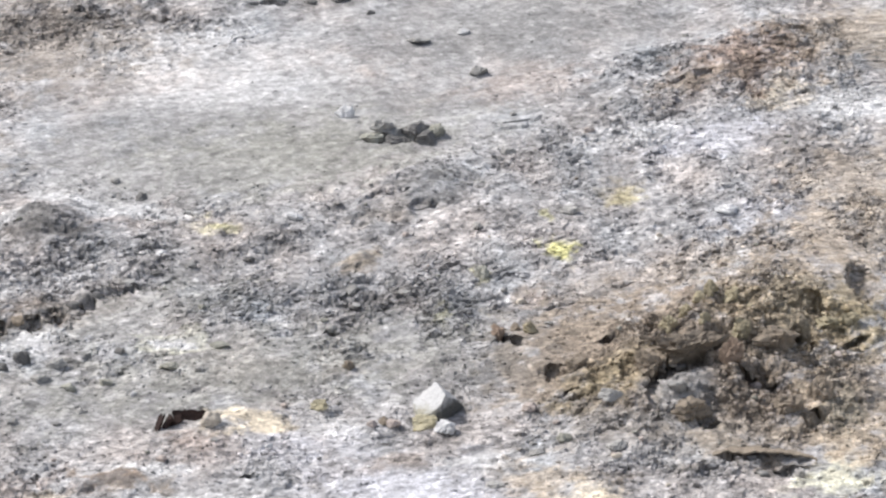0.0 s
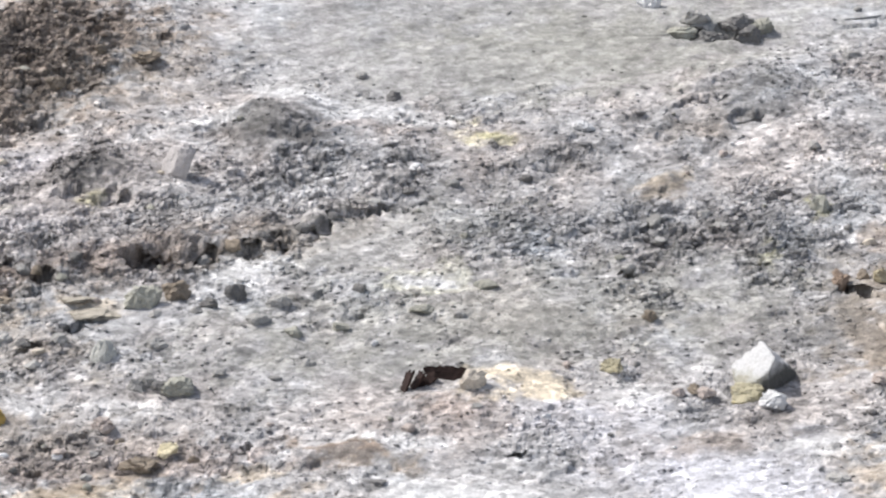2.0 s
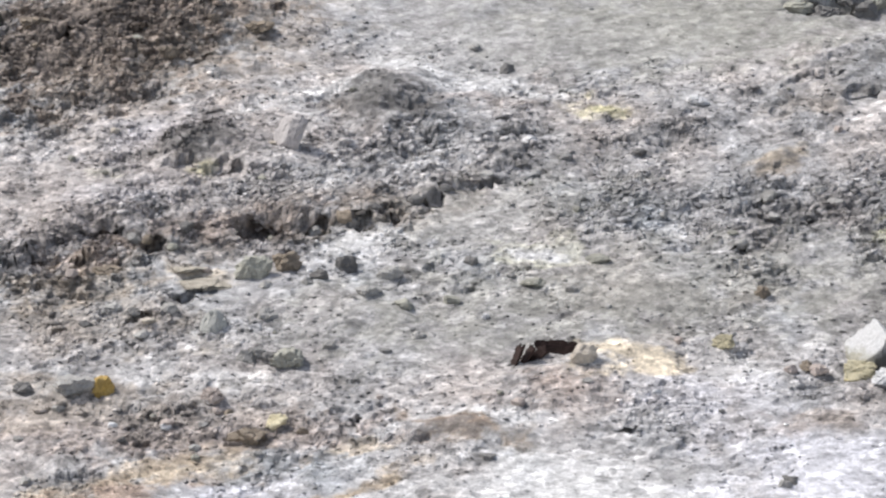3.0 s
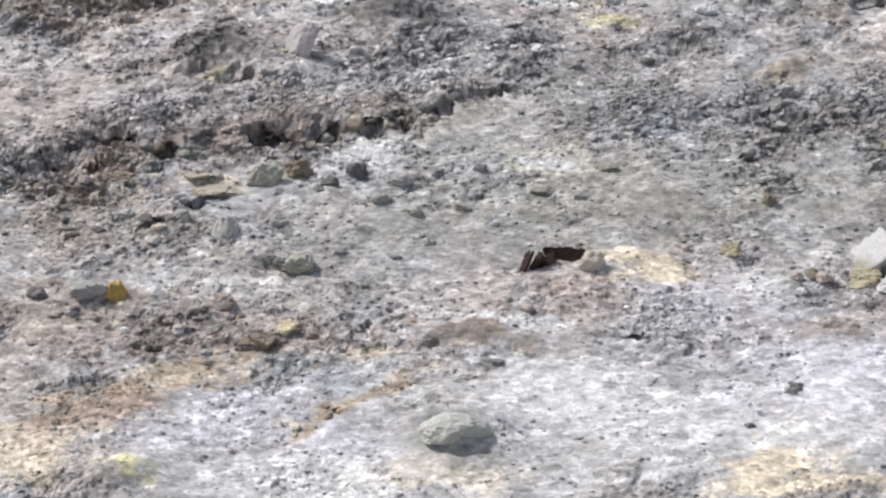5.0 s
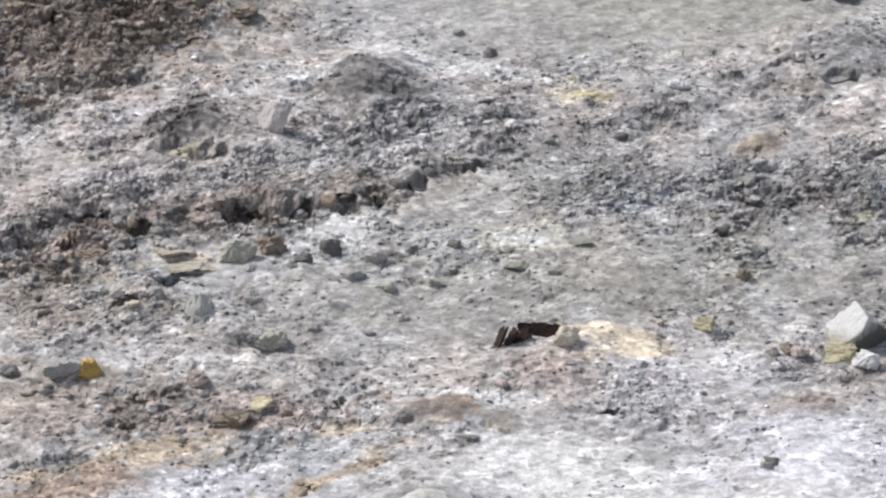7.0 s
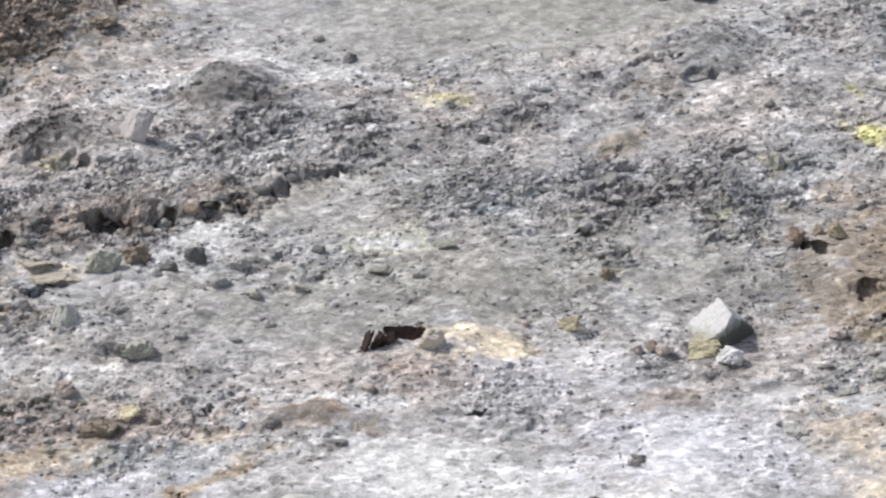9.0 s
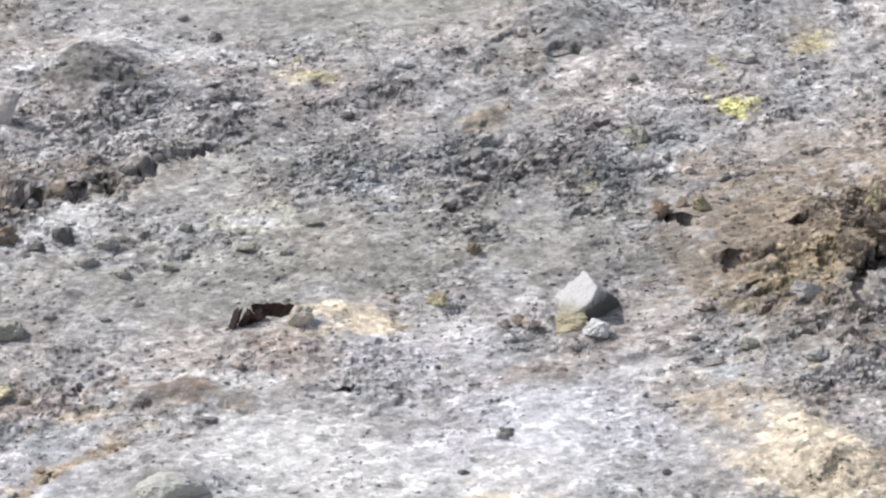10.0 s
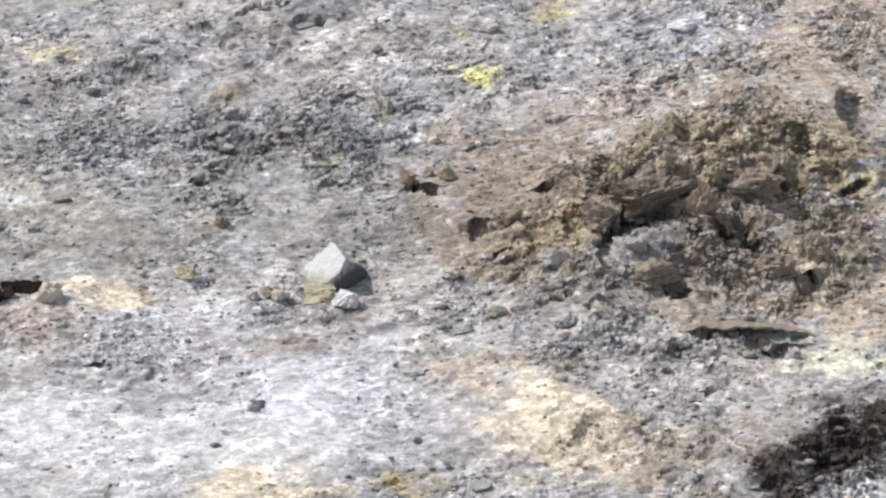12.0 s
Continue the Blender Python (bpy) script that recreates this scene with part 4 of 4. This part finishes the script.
        me = stone_mesh(kind, w, d, h, seed, cuts=4 if kind == "smooth_boulder" else 0, detail=5, worn=0.09, faces=under)
    else:
        crag = kind in ("brown_stone", "rust_stone", "ochre_stone")
        me = stone_mesh("rock", w, d, h, seed, cuts=10 if crag or kind == "tan_stone" else 6, detail=4 if w > 0.2 else 3, worn=0.34 if crag or kind == "tan_stone" else 0.24)
    me.materials.append(STONES[kind])
    name = {"pale_boulder": "boulder", "smooth_boulder": "boulder", "mud_lump": "mud_lump"}.get(kind, "rock")
    ob = new(name, me)
    lift = -0.08 if kind == "mud_lump" else 0.06 if kind in ("grey_stone", "dark_stone", "olive_stone") else 0.16
    ob.matrix_world = pose(x, y, height(x, y) + h * lift, ry=27 if kind == "smooth_boulder" else 0, rz=0 if kind == "pale_boulder" else random.Random(seed + 1).uniform(-25, 25))
    return tagged(ob, LABELS[kind], name.replace("_", " "), group="stones on the slope")


rock("pale_boulder", 3.77, -2.22, 0.70, 0.62)
rock("white_stone", 3.79, -2.73, 0.31, 0.24)
rock("yellow_stone", 3.55, -2.52, 0.34, 0.22)
rock("pink_stone", 3.14, -2.43, 0.24, 0.14)
rock("brown_stone", 3.02, -2.36, 0.18, 0.12)
rock("pink_stone", 2.86, -2.44, 0.16, 0.10)
rock("yellow_stone", 2.20, -1.95, 0.25, 0.17)
rock("dark_stone", -1.72, -0.52, 0.26, 0.24)
rock("dark_stone", -0.41, -0.40, 0.18, 0.14)
rock("olive_stone", -2.70, -0.62, 0.42, 0.37)
rock("brown_stone", -2.34, -0.52, 0.33, 0.26)
rock("dark_stone", -1.99, -0.77, 0.22, 0.16)
rock("grey_stone", -1.45, -1.06, 0.28, 0.19)
rock("olive_stone", -1.09, -1.25, 0.22, 0.14)
rock("grey_stone", -1.25, -0.66, 0.31, 0.19)
rock("olive_stone", 0.26, -0.85, 0.30, 0.11)
rock("olive_stone", 0.95, -0.32, 0.30, 0.11)
rock("olive_stone", -0.59, -1.07, 0.18, 0.12)
rock("grey_stone", -0.29, -1.44, 0.13, 0.10)
rock("grey_stone", -0.93, -1.85, 0.13, 0.10)
rock("grey_stone", -2.49, -1.46, 0.25, 0.19)
rock("mud_lump", -3.04, -1.72, 0.36, 0.50)
rock("grey_stone", -2.67, -2.30, 0.20, 0.18)
rock("olive_stone", -2.24, -2.33, 0.36, 0.27)
rock("dark_stone", -4.87, -2.96, 0.22, 0.14)
rock("grey_stone", -4.38, -2.92, 0.48, 0.22)
rock("orange_stone", -4.07, -2.88, 0.25, 0.24)
rock("pink_stone", -2.97, -2.97, 0.23, 0.18)
rock("lemon_stone", -2.29, -3.46, 0.23, 0.18)
rock("brown_stone", -2.57, -3.72, 0.43, 0.22)
rock("white_stone", -3.92, -3.48, 0.10, 0.08)
rock("white_stone", -3.39, -3.49, 0.12, 0.08)
rock("grey_stone", -3.02, -3.46, 0.10, 0.07)
rock("white_stone", 2.11, 2.96, 0.28, 0.17)
rock("grey_stone", 2.80, 0.98, 0.18, 0.17)
rock("grey_stone", 2.47, -0.01, 0.15, 0.12)
rock("brown_stone", 2.65, -1.00, 0.18, 0.16)
rock("cream_stone", 0.76, -2.47, 0.32, 0.27)
rock("white_stone", 0.21, 2.10, 0.18, 0.11)
rock("tan_stone", -3.21, -0.80, 0.64, 0.09)
rock("tan_stone", -3.36, -0.62, 0.40, 0.07)
rock("dark_stone", -2.40, -2.30, 0.27, 0.18)
rock("grey_stone", -2.55, -2.23, 0.24, 0.18)
rock("pink_stone", -2.93, -3.02, 0.18, 0.13)
rock("olive_stone", 4.64, 1.30, 0.22, 0.31)
rock("grey_stone", 6.06, 3.01, 0.32, 0.16)
rock("white_stone", 8.29, 2.80, 0.37, 0.17)
rock("dark_stone", 4.26, -5.14, 0.10, 0.09)
rock("grey_stone", 2.69, -4.48, 0.14, 0.11)
rock("rust_stone", 7.66, -1.95, 0.37, 0.52)
rock("ochre_stone", 7.91, -1.40, 0.31, 0.37)
rock("ochre_stone", 7.41, -1.29, 0.22, 0.25)
rock("brown_stone", 8.77, -2.44, 0.43, 0.43)
rock("brown_stone", 8.34, -1.55, 0.61, 0.37)
rock("ochre_stone", 9.11, -0.82, 0.37, 0.22)
rock("grey_stone", 6.87, -2.51, 0.28, 0.18)
rock("brown_stone", 7.03, -2.77, 0.55, 0.37)
rock("olive_stone", 5.31, -3.18, 0.22, 0.14)
rock("grey_stone", 4.93, -3.38, 0.25, 0.12)
rock("grey_stone", 4.76, -6.00, 0.25, 0.11)
rock("grey_stone", 5.99, -3.33, 0.31, 0.15)
rock("grey_stone", 4.33, -4.03, 0.31, 0.11)
rock("mud_lump", -0.58, -5.34, 0.74, 0.25)
rock("white_stone", 3.02, 6.07, 0.32, 0.26)
rock("dark_stone", 3.72, 5.30, 0.50, 0.26)
rock("grey_stone", 3.55, 5.50, 0.42, 0.28)
rock("dark_stone", 4.02, 5.42, 0.44, 0.26)
rock("olive_stone", 4.30, 5.36, 0.34, 0.30)
rock("olive_stone", 3.36, 5.33, 0.42, 0.22)
rock("dark_stone", 4.15, 5.21, 0.32, 0.24)
rock("white_stone", 5.02, 8.72, 0.22, 0.10)
rock("grey_stone", 5.14, 7.38, 0.34, 0.23)
rock("grey_stone", 5.35, 4.89, 0.28, 0.15)
rock("dark_stone", 2.71, 9.96, 0.25, 0.12)
rock("dark_stone", 3.18, 10.01, 0.34, 0.17)
rock("dark_stone", 3.62, 9.43, 0.17, 0.10)
rock("dark_stone", -0.05, 3.85, 0.22, 0.17)
rock("grey_stone", 4.30, 8.45, 0.38, 0.11)
rock("brown_stone", -2.91, 4.47, 0.36, 0.16)
rock("brown_stone", -3.91, 3.74, 0.24, 0.16)
rock("brown_stone", -5.52, 4.35, 0.36, 0.18)
rock("dark_stone", -0.19, -4.05, 0.18, 0.06)
rock("dark_stone", 2.26, -5.05, 0.12, 0.08)
rock("dark_stone", 2.74, -4.41, 0.18, 0.08)
rock("grey_stone", -4.69, -4.46, 0.13, 0.10)
rock("grey_stone", -0.90, -1.85, 0.13, 0.08)
rock("dark_stone", -1.25, -2.12, 0.13, 0.05)
rock("grey_stone", -1.83, -2.05, 0.15, 0.11)
rock("white_stone", -0.24, -1.46, 0.10, 0.08)
rock("tan_stone", 7.32, -3.64, 0.22, 0.12)
rock("grey_stone", 6.01, -2.44, 0.37, 0.22)
rock("pink_stone", 4.95, -2.33, 0.25, 0.15)
rock("grey_stone", 0.65, -0.99, 0.14, 0.10)
rock("grey_stone", 1.02, -1.30, 0.12, 0.07)
rock("grey_stone", 0.03, -0.71, 0.11, 0.07)
rock("smooth_boulder", -2.44, 1.84, 0.36, 0.62)
rock("grey_stone", -4.10, -1.39, 0.19, 0.12)
rock("dark_stone", -3.89, -1.47, 0.17, 0.10)
rock("grey_stone", -3.51, -1.46, 0.20, 0.14)
rock("dark_stone", -4.36, -1.72, 0.16, 0.10)
rock("grey_stone", -3.77, -1.88, 0.19, 0.11)
rock("dark_stone", -4.66, -1.13, 0.19, 0.11)
rock("grey_stone", -3.41, -1.16, 0.17, 0.11)
rock("brown_stone", -4.23, -0.63, 0.36, 0.18)
rock("grey_stone", -3.98, 0.01, 0.22, 0.14)
rock("dark_stone", -3.45, 0.09, 0.19, 0.12)
rock("grey_stone", -2.07, 0.37, 0.19, 0.12)
rock("brown_stone", -1.77, 0.35, 0.20, 0.16)
rock("dark_stone", -1.44, 0.56, 0.16, 0.11)
rock("dark_stone", -1.02, 0.89, 0.19, 0.13)
rock("dark_stone", -0.69, 1.11, 0.19, 0.12)
rock("grey_stone", -0.26, 1.40, 0.19, 0.10)
rock("dark_stone", 0.11, 1.69, 0.19, 0.10)
rock("grey_stone", 0.61, 1.79, 0.17, 0.10)
rock("dark_stone", 1.42, 2.00, 0.17, 0.10)
rock("grey_stone", 2.85, 0.65, 0.17, 0.10)
rock("grey_stone", 3.37, 1.18, 0.16, 0.11)
rock("grey_stone", 3.53, 0.81, 0.19, 0.11)
rock("dark_stone", 2.47, 0.35, 0.12, 0.10)
rock("grey_stone", -2.55, -0.87, 0.17, 0.10)
rock("grey_stone", -2.10, -0.86, 0.16, 0.10)
rock("brown_stone", 7.27, -1.55, 0.39, 0.25)
rock("brown_stone", 8.30, -2.70, 0.43, 0.31)
rock("ochre_stone", 9.43, -0.78, 0.31, 0.22)
rock("rust_stone", 4.72, -0.28, 0.22, 0.26)
rock("brown_stone", 4.96, -0.28, 0.16, 0.16)
rock("ochre_stone", 5.16, -0.42, 0.24, 0.24)
rock("ochre_stone", 6.95, -1.05, 0.26, 0.30)
rock("ochre_stone", 7.22, -0.72, 0.22, 0.28)
rock("ochre_stone", 7.42, -0.62, 0.20, 0.26)
rock("ochre_stone", 7.60, -0.56, 0.22, 0.28)
rock("ochre_stone", 7.86, -0.62, 0.26, 0.30)
rock("brown_stone", 5.66, -1.58, 0.31, 0.18)
rock("grey_stone", -4.48, -3.28, 0.13, 0.10)
rock("pink_stone", -3.38, -3.47, 0.15, 0.10)
rock("grey_stone", -4.82, -3.79, 0.12, 0.08)
rock("pink_stone", -2.89, -3.16, 0.12, 0.08)
rock("dark_stone", -3.81, -3.77, 0.11, 0.07)
rock("grey_stone", -3.08, -3.82, 0.13, 0.08)
rock("pink_stone", -4.18, -3.98, 0.13, 0.08)
rock("grey_stone", -2.45, -3.95, 0.11, 0.07)
rock("brown_stone", -2.02, -3.56, 0.13, 0.10)
rock("grey_stone", 0.80, -2.82, 0.11, 0.07)
rock("white_stone", 1.49, -2.95, 0.10, 0.07)


def overhang(x, y, w, d, h, turn, lift, kind, seed, label):
    """A crag that juts out over a cleft; its back rests on the hill."""
    faces = [(Vector((0, -0.86, -0.5)), 0.34), (Vector((0.1, -0.2, 0.97)), 0.62)]
    me = stone_mesh("overhanging_rock", w, d, h, seed, cuts=4, detail=6, worn=0.36, faces=faces)
    me.materials.append(STONES[kind])
    ob = new("overhanging_rock", me)
    ob.matrix_world = pose(x, y, height(x, y) + lift, rz=turn)
    return tagged(ob, label, "rock")


overhang(7.19, -1.67, 1.20, 0.55, 0.50, 36, 0.22, "brown_stone", 801, "brown crumbling crag overhanging a dark cleft")
overhang(6.60, -1.96, 0.34, 0.45, 0.46, 60, 0.16, "brown_stone", 812, "weathered brown crag beside a dark cleft")


def crust_plate(x, y, length, depth, turn, label):
    """A thin layer of crust that arches out of the slope over a slot, its front edge broken."""
    n, m, bm = 48, 12, bmesh.new()
    c, d = length / 2 * math.cos(radians(turn)), length / 2 * math.sin(radians(turn))
    left, right = height(x - c, y - d) - height(x, y), height(x + c, y + d) - height(x, y)
    grid = {}
    for side in (0, 1):
        for i in range(n):
            a = i / (n - 1)
            edge = 0.09 * noise.noise(Vector((a * 5, 3.1, 0))) + 0.04 * noise.noise(Vector((a * 17, 8.3, 0)))
            arch = 0.12 * math.sin(math.pi * min(a * 1.6, 1) / 2) * (1 - 0.75 * a) * min(1, (1 - a) * 6)
            for j in range(m):
                b = j / (m - 1)
                px, py = (a - 0.5) * length, edge * (1 - b) + b * depth
                z = (1 - a) * left + a * right + 0.28 * py + arch * (1 - b) ** 0.7 - 0.10 * b + 0.012 * noise.noise(Vector((a * 6, b * 3, 1.7)))
                grid[side, i, j] = bm.verts.new((px, py, z + (0.02 if side else 0) * (1 + 0.5 * noise.noise(Vector((a * 12, b * 4, 5))))))
    for i in range(n - 1):
        for j in range(m - 1):
            bm.faces.new([grid[1, i, j], grid[1, i + 1, j], grid[1, i + 1, j + 1], grid[1, i, j + 1]])
            bm.faces.new([grid[0, i, j], grid[0, i, j + 1], grid[0, i + 1, j + 1], grid[0, i + 1, j]])
        bm.faces.new([grid[0, i, 0], grid[0, i + 1, 0], grid[1, i + 1, 0], grid[1, i, 0]])
    for i in (0, n - 1):
        for j in range(m - 1):
            bm.faces.new([grid[0, i, j], grid[0, i, j + 1], grid[1, i, j + 1], grid[1, i, j]])
    bmesh.ops.recalc_face_normals(bm, faces=bm.faces)
    me = bpy.data.meshes.new("crust_plate")
    bm.to_mesh(me)
    bm.free()
    me.materials.append(STONES["brown_stone"])
    ob = new("crust_plate", me)
    ob.matrix_world = pose(x, y, height(x, y), rz=turn)
    return tagged(ob, label, "crust plate")


crust_plate(7.85, -3.68, 1.35, 0.45, -6, "thin pinkish-brown crust plate arching over a dark slot")


def loose_stones(count, seed):
    """Single stones strewn over the stony ground; alike shapes share a mesh, and each has the colour of the ground it lies on."""
    rng = random.Random(seed)
    shapes = [stone_mesh("loose_stone", 1.0, rng.uniform(0.6, 0.95), rng.uniform(0.45, 0.8), seed + k, detail=2, worn=0.16) for k in range(14)]
    for me in shapes:
        me.materials.append(STONES["grey_stone"])
    kinds = {"grey_stone": (0.33, 0.33, 0.32), "dark_stone": (0.17, 0.17, 0.165), "white_stone": (0.60, 0.60, 0.60), "brown_stone": (0.24, 0.19, 0.15),
             "pink_stone": (0.41, 0.34, 0.30), "cream_stone": (0.60, 0.53, 0.42), "olive_stone": (0.30, 0.29, 0.24), "ochre_stone": (0.38, 0.32, 0.20)}
    draw = np.random.RandomState(seed)
    xs, ys = draw.uniform(-6.0, 10.4, count * 5), draw.uniform(-7.4, 8.8, count * 5)
    keep = draw.random_sample(count * 5) < lumpiness(xs, ys) * 1.1 - 0.12
    xs, ys = xs[keep][:count], ys[keep][:count]
    shades = mineral_colours(xs, ys, np.full(xs.shape, 0.5))
    for made, (x, y) in enumerate(zip(xs, ys)):
        x, y = float(x), float(y)
        c = shades[made] * rng.uniform(0.75, 1.15)
        kind = min(kinds, key=lambda k: sum((a - b) ** 2 for a, b in zip(kinds[k], c)))
        w = 0.06 * (0.18 / 0.06) ** (rng.random() ** 2)
        ob = new("rock", shapes[made % len(shapes)])
        ob.material_slots[0].link = "OBJECT"
        ob.material_slots[0].material = STONES[kind]
        ob.matrix_world = pose(x, y, height(x, y) + w * 0.10, rz=rng.uniform(0, 360)) @ Matrix.Diagonal((w, w, w, 1))
        tagged(ob, LABELS[kind], "rock", group="stones on the slope")


loose_stones(150, 400)


# ---- broken boards ----
def board(x, y, length, width, thick, turn, lean, roll, label):
    """A charred board with a splintered end, half buried."""
    bm = bmesh.new()
    rng = random.Random(int(length * 1000 + x * 100))
    cols, rows_ = 15, 5
    notch = [rng.uniform(0, 0.22) ** 1.3 * width for i in range(cols)]
    grid = {}
    for side in (0, 1):
        for i in range(cols):
            for j in range(rows_):
                px = -length / 2 + length * i / (cols - 1)
                py = -width / 2 + width * j / (rows_ - 1)
                if i in (0, cols - 1):
                    px += rng.uniform(-0.05, 0.05) * (1 if j % 2 else -1)
                if j == rows_ - 1:
                    py -= notch[i]
                grid[side, i, j] = bm.verts.new((px, py, thick * (side - 0.5) + rng.uniform(-0.004, 0.004)))
    for i in range(cols - 1):
        for j in range(rows_ - 1):
            bm.faces.new([grid[1, i, j], grid[1, i + 1, j], grid[1, i + 1, j + 1], grid[1, i, j + 1]])
            bm.faces.new([grid[0, i, j], grid[0, i, j + 1], grid[0, i + 1, j + 1], grid[0, i + 1, j]])
    for i in range(cols - 1):
        bm.faces.new([grid[0, i, 0], grid[0, i + 1, 0], grid[1, i + 1, 0], grid[1, i, 0]])
        bm.faces.new([grid[1, i, rows_ - 1], grid[1, i + 1, rows_ - 1], grid[0, i + 1, rows_ - 1], grid[0, i, rows_ - 1]])
    for j in range(rows_ - 1):
        bm.faces.new([grid[1, 0, j], grid[1, 0, j + 1], grid[0, 0, j + 1], grid[0, 0, j]])
        bm.faces.new([grid[0, cols - 1, j], grid[0, cols - 1, j + 1], grid[1, cols - 1, j + 1], grid[1, cols - 1, j]])
    bmesh.ops.recalc_face_normals(bm, faces=bm.faces)
    me = bpy.data.meshes.new("board")
    bm.to_mesh(me)
    bm.free()
    me.materials.append(WOOD)
    ob = new("broken_board", me)
    ob.matrix_world = pose(x, y, height(x, y) + width * 0.25, roll, lean, turn)
    return tagged(ob, label, "board", group="boards stuck in the ash")


board(0.07, -2.30, 0.32, 0.11, 0.03, 8, -68, 20, "short dark charred board standing in pale ash")
board(0.17, -2.28, 0.32, 0.12, 0.03, -12, -58, 30, "splintered dark brown board stuck in ash")
board(0.28, -2.25, 0.24, 0.11, 0.03, 10, -40, 50, "small charred board leaning in pale ash")
board(0.52, -2.18, 0.44, 0.18, 0.035, -3, 3, 72, "dark red-brown broken board half buried in ash")


# ---- gravel ----
def gravel(name, count, low, high, seed, label, mat, accept):
    """Loose angular stones strewn over the slope, as one mesh."""
    rng = np.random.default_rng(seed)
    # an eight-sided splinter, or a ball of twenty sides for the larger ones
    g = (1 + 5 ** 0.5) / 2
    if high < 0.07:
        base = np.array([(1, 0, 0), (-1, 0, 0), (0, 1, 0), (0, -1, 0), (0, 0, 1), (0, 0, -1)]) * 1.1
        tris = np.array([(0, 2, 4), (2, 1, 4), (1, 3, 4), (3, 0, 4), (2, 0, 5), (1, 2, 5), (3, 1, 5), (0, 3, 5)])
    else:
        base = np.array([(-1, g, 0), (1, g, 0), (-1, -g, 0), (1, -g, 0), (0, -1, g), (0, 1, g), (0, -1, -g), (0, 1, -g),
                         (g, 0, -1), (g, 0, 1), (-g, 0, -1), (-g, 0, 1)]) / 1.9
        tris = np.array([(0, 11, 5), (0, 5, 1), (0, 1, 7), (0, 7, 10), (0, 10, 11), (1, 5, 9), (5, 11, 4), (11, 10, 2), (10, 7, 6), (7, 1, 8),
                         (3, 9, 4), (3, 4, 2), (3, 2, 6), (3, 6, 8), (3, 8, 9), (4, 9, 5), (2, 4, 11), (6, 2, 10), (8, 6, 7), (9, 8, 1)])
    k = len(base)
    x, y = rng.uniform(-6.2, 10.8, count), rng.uniform(-8.1, 9.4, count)
    keep = rng.random(count) < accept(x, y)
    x, y = x[keep], y[keep]
    n = len(x)
    size = low * (high / low) ** (rng.random(n) ** 2.2)
    z = np.array([height(a, b) for a, b in zip(x, y)])
    verts = base[None] * rng.uniform(0.55, 1.35, (n, k, 1)) * (size[:, None] * rng.uniform(0.6, 1.2, (n, 3)))[:, None, :]
    a = rng.uniform(0, 6.28, n)
    ca, sa = np.cos(a)[:, None], np.sin(a)[:, None]
    vx, vy = verts[..., 0] * ca - verts[..., 1] * sa, verts[..., 0] * sa + verts[..., 1] * ca
    co = np.stack([vx + x[:, None], vy + y[:, None], verts[..., 2] * 0.42 + (z + size * 0.06)[:, None]], -1).reshape(-1, 3)
    faces = (tris[None] + k * np.arange(n)[:, None, None]).reshape(-1)
    me = bpy.data.meshes.new(name)
    me.vertices.add(len(co))
    me.vertices.foreach_set("co", co.astype(np.float32).ravel())
    me.loops.add(len(faces))
    me.loops.foreach_set("vertex_index", faces.astype(np.int32))
    me.polygons.add(len(faces) // 3)
    me.polygons.foreach_set("loop_start", np.arange(0, len(faces), 3, dtype=np.int32))
    me.update(calc_edges=True)
    layer = me.attributes.new("mineral", "FLOAT_COLOR", "POINT")
    own = mineral_colours(x, y, np.full(n, 0.6)) * np.exp(rng.normal(0.04, 0.22, (n, 1)))
    rgba = np.repeat(np.concatenate([np.clip(own, 0.03, 0.85), np.ones((n, 1))], 1), k, 0)
    layer.data.foreach_set("color", rgba.astype(np.float32).ravel())
    me.materials.append(mat)
    return tagged(new(name, me), label, "gravel", kind="stuff")


gravel("gravel", 150000, 0.011, 0.040, 5, "loose grey volcanic gravel strewn over the slope", CRUST,
       lambda x, y: np.clip(lumpiness(x, y) * 1.3 - 0.20, 0.015, 1))
gravel("rubble", 14000, 0.028, 0.085, 6, "angular grey rubble lying on the stony ground", CRUST,
       lambda x, y: np.clip(lumpiness(x, y) * 1.4 - 0.55, 0.0, 1))
